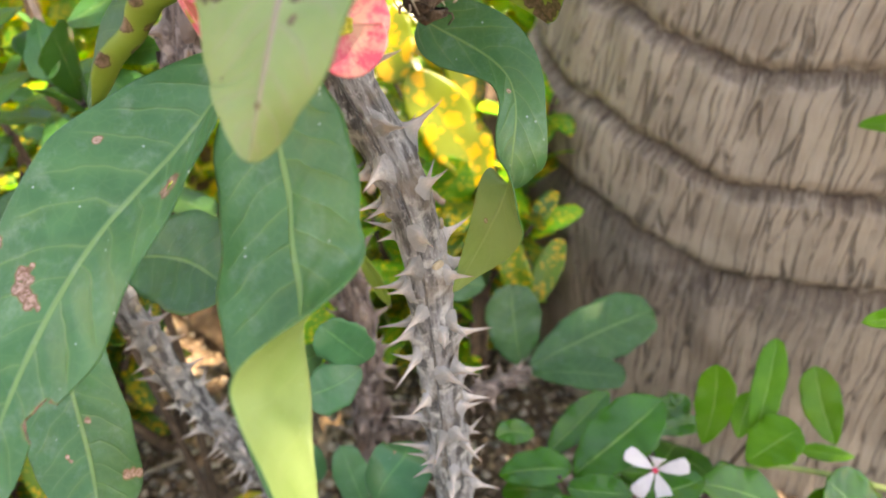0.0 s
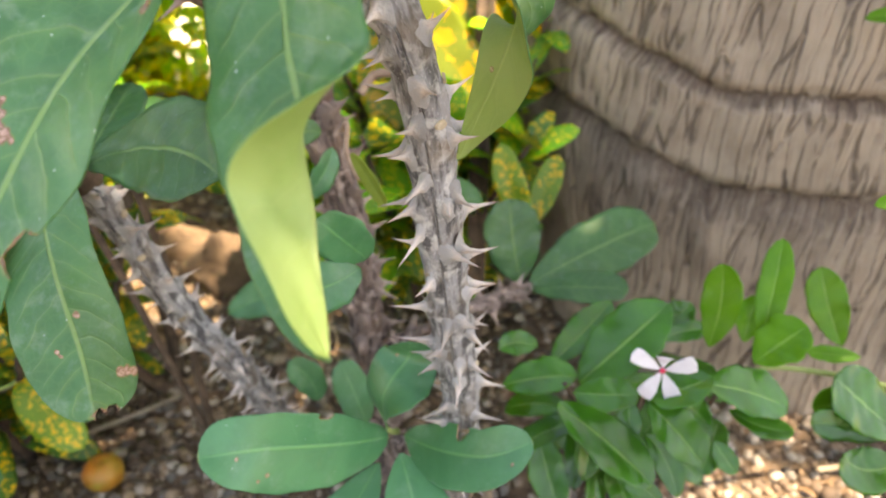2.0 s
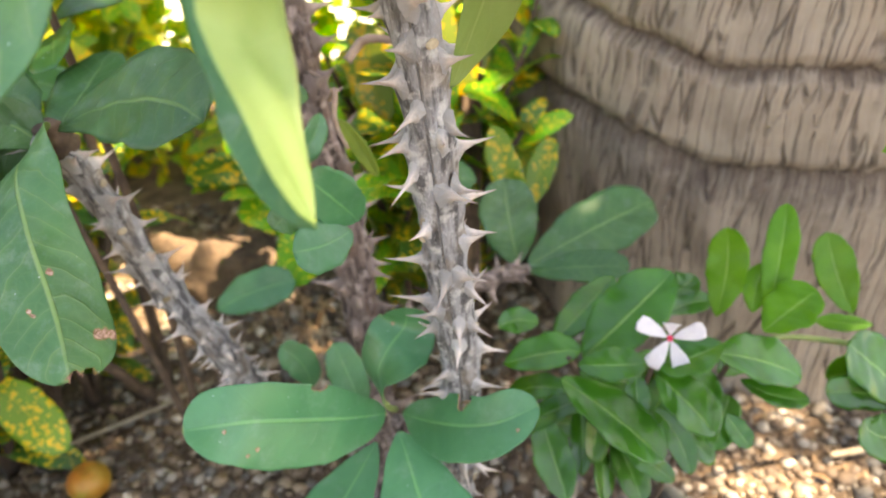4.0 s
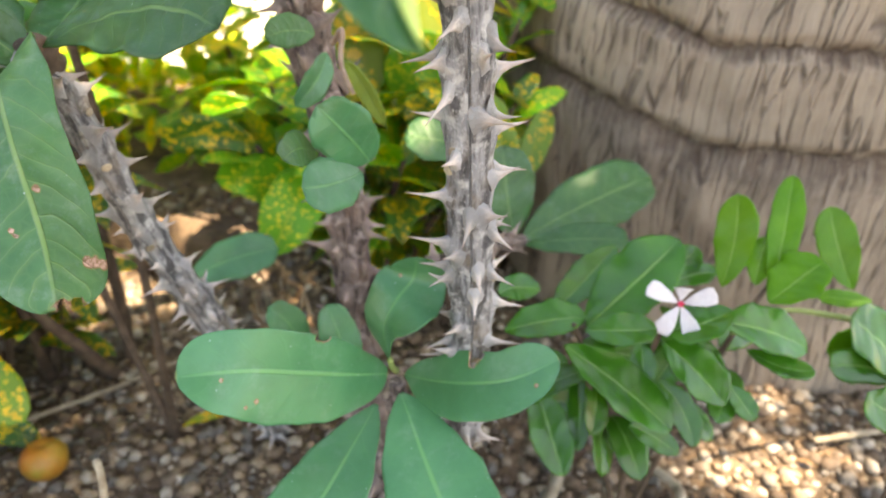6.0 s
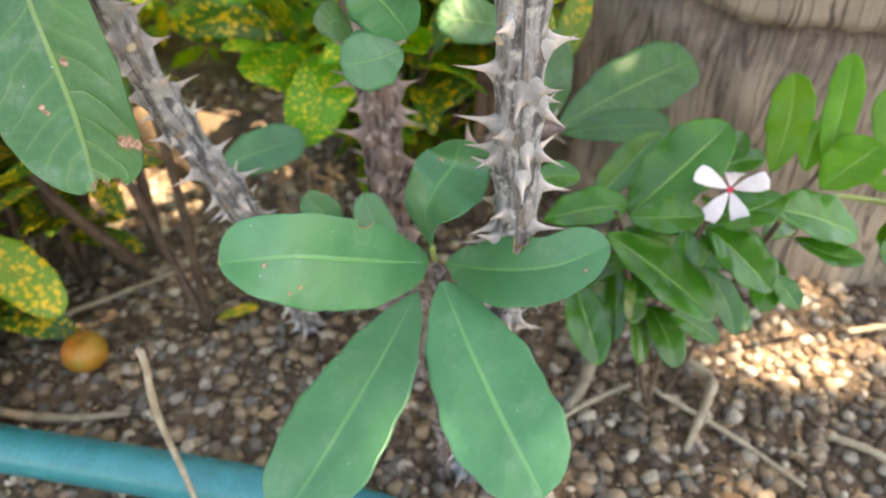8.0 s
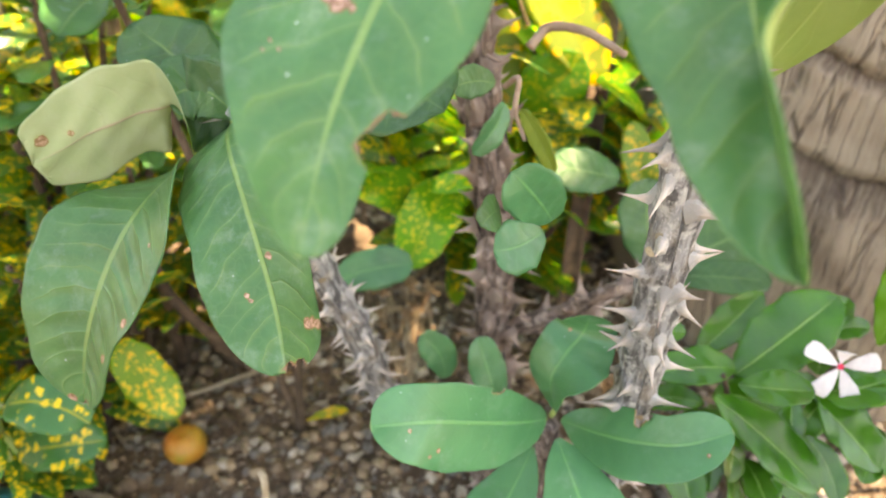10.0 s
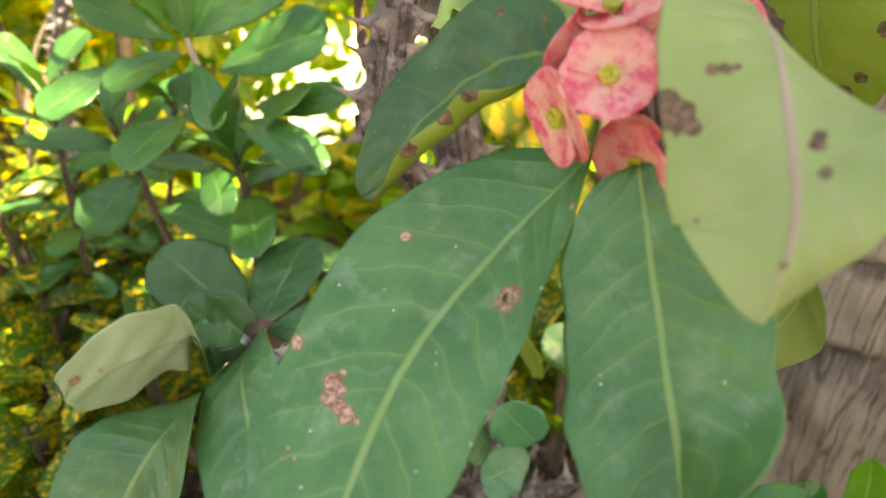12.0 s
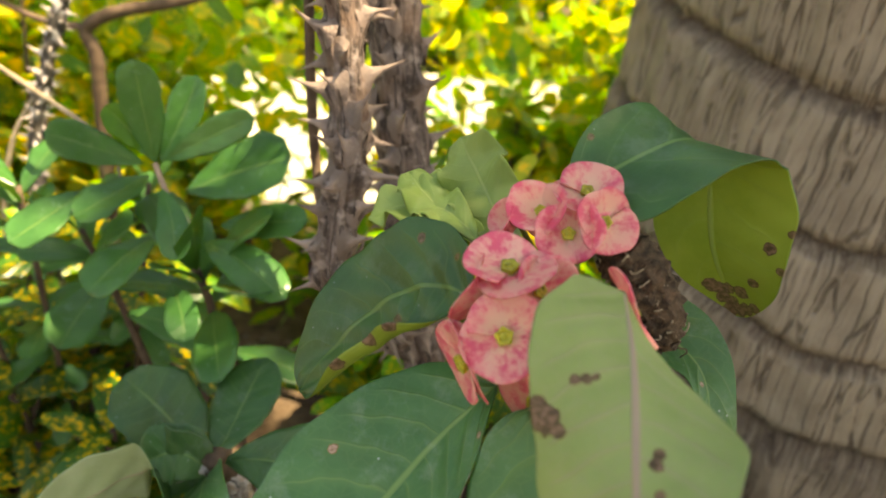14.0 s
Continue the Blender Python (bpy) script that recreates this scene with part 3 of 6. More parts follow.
def thorny_stem(parent, points, radii, mat, seed, gap=0.0075, long=0.011, n=150, sides=40, label="", name="stem", knots=0, skip=0.0, lump=0.0022):
    """A ribbed stem with a thorn on every tubercle, and the scars of fallen leaves."""
    rng = np.random.RandomState(seed)
    path = spline(points, n)
    tan, x, y = frames_along(path)
    r = np.interp(np.linspace(0, 1, n + 1), np.linspace(0, 1, len(radii)), radii)
    arc = np.concatenate([[0], np.cumsum(np.linalg.norm(np.diff(path, axis=0), axis=1))])
    spots = []
    s, a = skip, rng.uniform(0, 6.3)
    while s < arc[-1] - 0.004:
        spots.append((s, a, rng.uniform(0.7, 1.25)))
        if rng.rand() < 0.55:
            spots.append((s + rng.uniform(-0.002, 0.002), a + rng.uniform(0.4, 0.7), rng.uniform(0.5, 0.95)))
        s += gap * rng.uniform(0.75, 1.3)
        a += 2.4 + rng.uniform(-0.35, 0.35)
    verts, uvs, faces = [], [], []
    ang = 2 * math.pi * np.arange(sides) / sides
    sp = np.array(spots)
    for i in range(n + 1):
        rr = np.full(sides, r[i])
        lumps = sp[np.abs(sp[:, 0] - arc[i]) < 0.012]
        for ls, la, lk in lumps:
            da = (ang - la + math.pi) % (2 * math.pi) - math.pi
            ds = arc[i] - ls
            wide = 0.0042 if ds > 0 else 0.0075
            rr += lump * lk * np.exp(-((da * r[i]) / 0.0032) ** 2 - (ds / wide) ** 2)
        for j in range(sides):
            p = (math.cos(ang[j]) * 2.4, math.sin(ang[j]) * 2.4, arc[i] * 55 + seed)
            rr[j] *= 1 + (0.10 if mat == BARK else 0.17) * wobble(p, 1.0) + 0.06 * wobble(p, 2.7)
            if mat == BARK_BROWN and sides > 30:
                rr[j] *= 1 - 0.16 * max(0.0, math.sin(5 * ang[j] + 2.2 * math.sin(arc[i] * 31 + seed) + 1.3 * math.sin(arc[i] * 83))) ** 3
        verts += list(path[i] + (x[i] * np.cos(ang)[:, None] + y[i] * np.sin(ang)[:, None]) * rr[:, None])
        uvs += [(q * r[i], arc[i]) for q in ang]
    for i in range(n):
        for j in range(sides):
            k = (j + 1) % sides
            faces.append((i * sides + j, i * sides + k, (i + 1) * sides + k, (i + 1) * sides + j))
    faces.append(tuple(n * sides + j for j in range(sides)))
    stem = mesh_object(name, verts, faces, mat, parent, label, uvs)

    def on_stem(s, a, out):
        i = int(np.clip(np.searchsorted(arc, s), 0, n))
        o = x[i] * math.cos(a) + y[i] * math.sin(a)
        return path[i] + o * (r[i] * out), o, tan[i], r[i]

    for s, a, k in spots:
        p, o, t, rad = on_stem(s, a, 1.10)
        z = Vector(o + t * rng.uniform(-0.25, 0.45) + np.cross(t, o) * rng.uniform(-0.35, 0.35)).normalized()
        yv = Vector(t)
        yv = (yv - z * yv.dot(z)).normalized()
        xv = yv.cross(z)
        size = long * k * 1.2
        thick = min(size, 0.0105 if mat == BARK else 0.0140) * rng.uniform(0.8, 1.05)
        th = new("thorn", THORNS[THORN_BROWN if mat == BARK_BROWN else THORN][rng.randint(4)])
        th.parent = stem
        m = Matrix((xv * thick, yv * thick, z * size)).transposed().to_4x4()
        m.translation = Vector(p)
        th.matrix_basis = m
    for i in range(knots):
        s, a = rng.uniform(0.2, 0.98) * arc[-1], rng.uniform(0, 6.3)
        p, o, t, rad = on_stem(s, a, 1.05)
        ring = []
        for rad_k, h in ((1.0, 0.0), (0.85, 0.0011), (0.55, 0.0007), (0.0, 0.0009)):
            for j in range(12):
                q = 2 * math.pi * j / 12
                ring.append(p + np.cross(t, o) * math.cos(q) * 0.0026 * rad_k + t * math.sin(q) * 0.0018 * rad_k + o * h)
        fs = [(i0 * 12 + j, i0 * 12 + (j + 1) % 12, i0 * 12 + 12 + (j + 1) % 12, i0 * 12 + 12 + j) for i0 in range(3) for j in range(12)]
        mesh_object("leaf_scar", ring, fs, WOOD_DEAD, stem)
    return stem


# ---- ground ----
def ground_height(x, y):
    return 0.006 * wobble((x, y, 0.3), 9.0) + 0.003 * wobble((x, y, 2.0), 38.0) + 0.0015 * wobble((x, y, 4.0), 110.0)


def build_ground():
    n = 230
    k = np.linspace(-1, 1, n)
    line = np.sinh(k * 7.6) / math.sinh(7.6) * 40
    line = np.sign(k) * np.maximum(np.abs(line), np.abs(k) * 0.75)
    xs, ys = line, line + 0.45
    verts = [(x, y, ground_height(x, y) if abs(x) < 2 and abs(y) < 3 else 0.0) for y in ys for x in xs]
    faces = [(j * n + i, j * n + i + 1, j * n + n + i + 1, j * n + n + i) for j in range(n - 1) for i in range(n - 1)]
    return tagged(mesh_object("ground", verts, faces, SOIL), "dark brown garden soil with grit and shade", "ground", kind="structure")


build_ground()


def pebble(rng, at, size):
    """Vertices and faces of one stone."""
    ph = (1 + 5 ** 0.5) / 2
    v = np.array([(-1, ph, 0), (1, ph, 0), (-1, -ph, 0), (1, -ph, 0), (0, -1, ph), (0, 1, ph), (0, -1, -ph), (0, 1, -ph), (ph, 0, -1), (ph, 0, 1), (-ph, 0, -1), (-ph, 0, 1)])
    v = unit(v) * rng.uniform(0.75, 1.25, (12, 1)) * np.array((1, rng.uniform(0.6, 1), rng.uniform(0.45, 0.8))) * size
    a = rng.uniform(0, 6.3)
    rot = np.array(((math.cos(a), -math.sin(a), 0), (math.sin(a), math.cos(a), 0), (0, 0, 1)))
    return v @ rot.T + at


PEBBLE_FACES = [(0, 11, 5), (0, 5, 1), (0, 1, 7), (0, 7, 10), (0, 10, 11), (1, 5, 9), (5, 11, 4), (11, 10, 2), (10, 7, 6), (7, 1, 8),
                (3, 9, 4), (3, 4, 2), (3, 2, 6), (3, 6, 8), (3, 8, 9), (4, 9, 5), (2, 4, 11), (6, 2, 10), (8, 6, 7), (9, 8, 1)]


def build_gravel():
    rng = np.random.RandomState(4)
    verts, faces = [], []
    for i in range(92000):
        x, y = rng.uniform(-0.62, 0.62), rng.uniform(0.08, 0.95)
        if rng.rand() > 1.05 - 0.75 * (y - 0.08) - 0.5 * max(0, -x - 0.1):
            continue
        size = 0.0010 + 0.0072 * rng.rand() ** 4.6
        f0 = len(verts)
        verts += list(pebble(rng, (x, y, ground_height(x, y) + size * 0.25), size))
        faces += [tuple(f0 + q for q in f) for f in PEBBLE_FACES]
    tagged(mesh_object("gravel", verts, faces, GRAVEL), "mixed brown, grey and white grit lying on soil", "gravel", kind="stuff")


build_gravel()


# ---- palm ----
def axis_at(z):
    return np.array((np.interp(z, (0, 0.3, 0.6, 4), (0.405, 0.39, 0.39, 0.5)), np.interp(z, (0, 0.3, 0.6, 4), (0.765, 0.79, 0.80, 0.9))))


RING_Z = (-0.30, -0.06, 0.221, 0.300, 0.386, 0.489, 0.610, 0.73, 0.85, 0.97, 1.09, 1.21, 1.33, 1.45)  # heights of the leaf rings


def build_palm():
    palm = thing("palm_tree", (0.405, 0.765, 0), "stout palm with grey-brown ringed and fissured bark", "tree")
    cols, rows = 520, 330
    verts, uvs, faces = [], [], []
    for i in range(rows + 1):
        z = -0.03 + (i / rows) * 1.45
        ax = axis_at(z)
        for j in range(cols + 1):
            th = 2 * math.pi * j / cols
            ang = (math.degrees(th) - 180) % 360
            dip = float(np.interp(ang, (0, 12, 25, 35, 45, 51, 57, 66, 90, 140, 360), (0.062, 0.050, 0.036, 0.027, 0.015, 0.008, 0.0, 0.004, 0.007, 0.03, 0.062)))
            zz = z - dip + 0.005 * wobble((math.cos(th) * 3, math.sin(th) * 3, z * 2), 2.6) + 0.002 * wobble((math.cos(th) * 11, math.sin(th) * 11, z * 5), 2.0)
            ph = float(np.interp(zz, RING_Z, range(len(RING_Z))))
            ring = math.floor(ph)
            f = ph - ring
            R = float(np.interp(z, (0, 0.12, 0.23, 0.30, 0.40, 0.50, 0.60, 1.4), (0.292, 0.290, 0.300, 0.297, 0.282, 0.265, 0.257, 0.24)))
            bulge = 0.002 * (math.sin(math.pi * f) ** 0.6) + 0.004 * f
            groove = 0.009 * math.exp(-((min(f, 1 - f)) / 0.06) ** 2)
            q = (math.cos(th) * 7, math.sin(th) * 7, z * 9)
            rr = R + bulge - groove + 0.006 * wobble(q, 1.2) + 0.0012 * wobble((q[0] * 6, q[1] * 6, z * 14), 1.0) + 0.0012 * wobble((q[0] * 22, q[1] * 22, z * 40), 1.0)
            verts.append((ax[0] + rr * math.cos(th), ax[1] + rr * math.sin(th), z))
            uvs.append((th * 0.27, ph))
    w = cols + 1
    for i in range(rows):
        for j in range(cols):
            faces.append((i * w + j, i * w + j + 1, (i + 1) * w + j + 1, (i + 1) * w + j))
    mesh_object("trunk", verts, faces, PALM, palm, uvs=uvs)
    top = [(*axis_at(z), z) for z in (1.40, 2.0, 2.6, 3.02)]
    tube("upper_trunk", top, (0.25, 0.22, 0.19, 0.15), PALM, palm, n=40, sides=40)
    return palm


palm = build_palm()


# ---- the flowering crown of thorns ----
main = thing("crown_of_thorns", (-0.004, 0.29, 0), "tall thorny grey-stemmed shrub with large leathery leaves and pink flowers", "shrub")
thorny_stem(main, [(-0.002, 0.303, -0.01), (0.007, 0.296, 0.10), (0.0145, 0.285, 0.21), (0.008, 0.266, 0.31), (0.002, 0.252, 0.39), (-0.004, 0.245, 0.43), (-0.016, 0.240, 0.462), (-0.028, 0.232, 0.490), (-0.034, 0.228, 0.505)],
            (0.0098, 0.0100, 0.0098, 0.0090, 0.0082, 0.0080, 0.0078, 0.0068, 0.005), BARK, 5, gap=0.0055, long=0.0130, n=300, sides=48, knots=13)
leaf("leaf", main, rib=((-0.0457, 0.2174, 0.4886), (-0.0665, 0.2114, 0.4642), (-0.0884, 0.1886, 0.4426), (-0.1015, 0.1615, 0.4185), (-0.1068, 0.1360, 0.3959)), normal=(-0.36, -0.71, 0.61), roll=(26, 8, 3, -31),
     wide=((0.0138, 0.0240, 0.0329, 0.0311, 0.0323, 0.0173, 0.0099), (0.0060, 0.0201, 0.0253, 0.0290, 0.0251, 0.0105, 0.0106)), lift=((3, 18, 4, 21), (14, 20, 10, 5)), bend=((-2, 4, -3, 3), (0, 3, 0, 0)), nu=170, nv=96,
     scars=[(0.590, -0.50, 0.0026), (0.612, -0.45, 0.0024), (0.592, -0.40, 0.0020), (0.618, -0.33, 0.0026), (0.622, -0.24, 0.0028), (0.63, -0.15, 0.0011), (0.570, -0.44, 0.0013), (0.335, 0.60, 0.0042), (0.35, -0.67, 0.0017), (0.56, -0.94, 0.0024), (0.08, 0.82, 0.0012), (0.70, -0.62, 0.0006), (0.72, -0.66, 0.0006), (0.71, -0.55, 0.0006)],
     holes=[(0.333, 0.60, 0.0020)], bites=[(0.80, 0.98, 0.0034), (0.83, 1.0, 0.0040)], seed=1, label="large green leaf with pink-brown scars and a hole")
blade("leaf", main, (-0.0365, 0.2030, 0.4930), (-0.0261, 0.1713, 0.4421), (-0.0190, 0.1268, 0.4005), 0.0484, (-0.390, 0.164, 0.906), mats=(LEAF_TOP, LEAF_LIME), shape=(0.40, 0.547), nu=90, nv=40, fold=0.15, wave=0.012,
      twist=-16, twist_at=(0.35, 0.85), flip=(1, 0.44, 0.73, 94), cut=(-1, 0.46, 0.75, 0.94, 1.32), seed=2, label="long green leaf folded to show its lime underside")
leaf("leaf", main, rib=((-0.0196, 0.2006, 0.5308), (-0.0206, 0.1818, 0.5260), (-0.0221, 0.1642, 0.5154), (-0.0236, 0.1492, 0.5031), (-0.0273, 0.1437, 0.4876)), normal=(0.52, 0.45, -0.73), roll=(-57, -35, -4, -33), foot=0.03,
     wide=((0.0003, 0.0057, 0.0164, 0.0215, 0.0167, 0.0075, 0.0078), (0.0132, 0.0217, 0.0232, 0.0208, 0.0226, 0.0189, 0.0084)), lift=((19, 15, 5, 59), (1, 4, 13, 29)), bend=((4, 2, -4, 13), (-1, -1, 0, 4)), nu=150, nv=84,
     scars=[(0.445, 0.86, 0.0036), (0.415, 0.92, 0.0026), (0.47, 0.76, 0.0022), (0.35, 0.56, 0.0013), (0.34, 0.46, 0.0013), (0.333, 0.36, 0.0009), (0.52, -0.22, 0.0014), (0.55, -0.20, 0.0016), (0.62, -0.23, 0.0013), (0.695, 0.78, 0.0007), (0.84, 0.02, 0.0008)], mats=(LEAF_TOP, LEAF_UNDER, DRY_DARK), seed=3, wave=0.0002, pucker=0.0002,
     label="pale green leaf underside with purple midrib and brown blotches")
blade("leaf", main, (-0.0554, 0.2268, 0.5119), (-0.0765, 0.2542, 0.5108), (-0.1092, 0.2444, 0.4612), 0.0460, (-0.67, -0.52, 0.53), mats=(LEAF_DEEP, LEAF_OLIVE, DRY_DARK), shape=(0.45, 0.45), nu=90, nv=60, fold=0.15, wave=0.03, curl=(1, 0.52, 0.0040), scars=[(0.45, 0.4, 0.0022), (0.3, -0.7, 0.0018), (0.5, 0.62, 0.0022), (0.66, 0.60, 0.0026), (0.12, -0.6, 0.0014), (0.35, 0.98, 0.003), (0.55, 0.98, 0.003), (0.75, 0.95, 0.003)], seed=4, label="dark green leaf with a rolled margin")
leaf("leaf", main, rib=((-0.0250, 0.2586, 0.5335), (0.0074, 0.2660, 0.5500), (0.0210, 0.2744, 0.5404), (0.0293, 0.2721, 0.5107), (0.0441, 0.2723, 0.4847)), normal=(0.63, -0.26, 0.73), roll=(-5, -28, -47, -52),
     wide=((0.0293, 0.0292, 0.0258, 0.0269, 0.0280, 0.0230, 0.0130), (0.0124, 0.0185, 0.0167, 0.0156, 0.0204, 0.0130, 0.0019)), lift=((24, 18, 10, -5), (20, 0, -17, -25)), bend=((6, 5, 0, -12), (2, -2, -5, -7)), nu=150, nv=84, mats=(LEAF_DEEP, LEAF_OLIVE, DRY_DARK),
     scars=[(0.725, -0.77, 0.0024), (0.85, -0.55, 0.0022), (0.89, -0.30, 0.0030), (0.885, -0.05, 0.0028), (0.88, 0.18, 0.0028), (0.87, 0.40, 0.0030), (0.085, 0.80, 0.0013), (0.965, 0.5, 0.0034), (0.945, -0.75, 0.0026), (0.96, -0.5, 0.003), (0.965, -0.2, 0.0032), (0.96, 0.1, 0.003), (0.92, 0.3, 0.0028), (0.93, -0.1, 0.0022), (0.80, -0.95, 0.0018), (0.68, -0.97, 0.0016)], seed=5, wave=0.0002, pucker=0.0002,
     label="curled leaf with olive underside and rotten spots")
leaf("leaf", main, rib=((-0.0014, 0.2830, 0.4847), (0.0294, 0.2606, 0.4699), (0.0305, 0.2387, 0.4468), (0.0271, 0.2353, 0.4313), (0.0119, 0.2509, 0.3863)), normal=(-0.20, -0.95, 0.30), roll=(16, -53, -142, -243),
     wide=((0.0144, 0.0100, 0.0065, 0.0122, 0.0148, 0.0113, 0.0069), (0.0131, 0.0147, 0.0108, 0.0188, 0.0183, 0.0069, 0.0024)), lift=((12, 8, 1, 13), (8, 12, 0, 3)), bend=((2, 0, -3, 3), (0, 2, -4, -3)), mats=(LEAF_TOP, LEAF_LIME), seed=6,
     scars=[(0.30, -0.3, 0.0011), (0.80, 0.3, 0.0009)], wave=0.0002, pucker=0.0002, label="hanging leaf twisted to its lime underside")
for k, (a, b, c, w, nn) in enumerate([
        ((-0.052, 0.262, 0.512), (-0.066, 0.290, 0.522), (-0.092, 0.293, 0.505), 0.020, (0.2, -0.6, 0.7)),
        ((-0.040, 0.255, 0.510), (-0.048, 0.285, 0.520), (-0.060, 0.303, 0.535), 0.026, (-0.3, -0.8, 0.3)),
        ((-0.045, 0.262, 0.508), (-0.070, 0.285, 0.515), (-0.078, 0.296, 0.523), 0.018, (0.3, -0.7, 0.5))]):
    blade("young_leaf", main, a, b, c, w, nn, mats=(LEAF_LIME, LEAF_LIME), fold=0.35, wave=0.22, waves=3.5, nu=40, nv=24, seed=10 + k, label="crumpled pale yellow-green young leaf")


def cyathium(parent, at, facing, size, seed, turn, rise):
    """A crown-of-thorns flower: two broad cupped bracts that overlap round a small yellow cup."""
    rng = np.random.RandomState(seed)
    z = Vector(facing).normalized()
    x = Matrix.Rotation(turn, 3, z) @ z.orthogonal().normalized()
    y = z.cross(x)
    at = Vector(at)
    flower = mesh_cup(parent, at, x, y, z, size)
    for s in (1, -1):
        verts, uvs, faces = [], [], []
        nr, na = 18, 40
        lean, notch, ph = rng.uniform(-0.06, 0.06), rng.uniform(-0.1, 0.1), rng.uniform(0, 6.3)
        for side in (1, -1):
            for i in range(nr + 1):
                q = i / nr
                for j in range(na + 1):
                    a = (j / na - 0.5) * 2
                    ang = a * 1.98
                    rad = size * 0.5 * (0.12 + 0.88 * q) * (1 + 0.06 * math.cos(ang) - 0.16 * abs(a) ** 4 - 0.05 * math.exp(-((a - notch) / 0.10) ** 2) + 0.02 * math.sin(ang * 5 + ph))
                    cup = rise * (0.15 + 0.85 * math.cos(ang * 0.5) ** 2) * q ** 1.8 - 0.30 * rise * q ** 6
                    h = size * (cup + lean * q * a + 0.045 * math.sin(ang * 2.3 + ph) * q * q + (0.055 * (0.35 + q) * (1 - 0.6 * abs(a)) if s > 0 else 0.0) + 0.05 * a * q * s)
                    p = at + x * (s * math.cos(ang) * rad) + y * (math.sin(ang) * rad) + z * (h + side * 0.00022)
                    verts.append(p)
                    uvs.append((q, a * 0.5 + 0.5))
        w = na + 1
        n = (nr + 1) * w
        for i in range(nr):
            for j in range(na):
                k = i * w + j
                faces += [(k, k + 1, k + w + 1, k + w), (n + k, n + k + w, n + k + w + 1, n + k + 1)]
        for j in range(na):
            k = nr * w + j
            faces.append((k, k + 1, n + k + 1, n + k))
        for i in range(nr):
            for k in (i * w, i * w + na):
                faces.append((k, k + w, n + k + w, n + k))
        mesh_object("bract", verts, faces, BRACT, flower, uvs=uvs)
    return flower


def mesh_cup(parent, at, x, y, z, size):
    """The yellow cup with its five glands."""
    verts, faces = [], []
    prof = ((0.02, -0.10), (0.075, -0.01), (0.104, 0.075), (0.098, 0.100), (0.064, 0.085), (0.050, 0.050), (0.028, 0.075), (0.0, 0.080))
    m = 25
    for r, h in prof:
        for j in range(m):
            a = 2 * math.pi * j / m
            k = 1 + (0.12 * math.cos(5 * a) if 0.06 < r < 0.125 else 0)
            verts.append(at + (x * math.cos(a) + y * math.sin(a)) * (r * k * size) + z * (h * size))
    for i in range(len(prof) - 1):
        for j in range(m):
            q = (j + 1) % m
            faces.append((i * m + j, i * m + q, i * m + m + q, i * m + m + j))
    return mesh_object("flower", verts, faces, CYATH, parent, "mottled pink two-bracted flower with yellow cup")


FLOWERS = [  # place, facing, size, turn, how far the bracts rise
    ((-0.0465, 0.2055, 0.5128), (-0.12, -0.80, 0.60), 0.0228, 0.3, 0.16), ((-0.0456, 0.2190, 0.5250), (-0.04, -0.16, 0.98), 0.0240, 1.6, 0.16),
    ((-0.0555, 0.2100, 0.5015), (-0.84, -0.50, -0.22), 0.0255, 1.2, 0.08), ((-0.0350, 0.2065, 0.4915), (-0.80, -0.58, -0.12), 0.0255, 0.6, 0.12), ((-0.0515, 0.2180, 0.5185), (-0.95, 0.25, 0.15), 0.0190, 0.2, 0.35),
    ((-0.0375, 0.2200, 0.5190), (0.5, -0.6, 0.4), 0.0200, 2.2, 0.35), ((-0.0280, 0.2365, 0.5288), (-0.15, -0.80, 0.58), 0.0190, 2.6, 0.42),
    ((-0.0188, 0.2360, 0.5335), (0.30, -0.80, 0.50), 0.0185, 0.9, 0.20), ((-0.0230, 0.2445, 0.5385), (0.05, -0.50, 0.86), 0.0200, 0.1, 0.16),
    ((-0.0355, 0.2430, 0.5325), (-0.35, -0.65, 0.65), 0.0172, 1.9, 0.55), ((-0.0425, 0.2440, 0.5275), (-0.9, -0.2, 0.2), 0.0150, 0.7, 0.55), ((-0.0150, 0.2095, 0.5205), (0.78, 0.02, 0.58), 0.0235, 1.1, 0.08), ((-0.0185, 0.2125, 0.4975), (0.35, -0.90, 0.22), 0.0255, 0.4, 0.12)]
for k, (at, facing, size, turn, rise) in enumerate(FLOWERS):
    cyathium(main, at, facing, size, k + 1, turn, rise)
    foot = np.array((-0.036, 0.232, 0.502)) if at[1] < 0.226 else np.array((-0.026, 0.240, 0.505))
    head = np.array(at) - unit(np.array(facing)) * size * 0.1
    tube("flower_stalk", [foot, (foot + head) / 2 + (0, 0.003, -0.001), head], (0.0012, 0.0009, 0.0009), STEM_GREEN, main, n=8, sides=8)


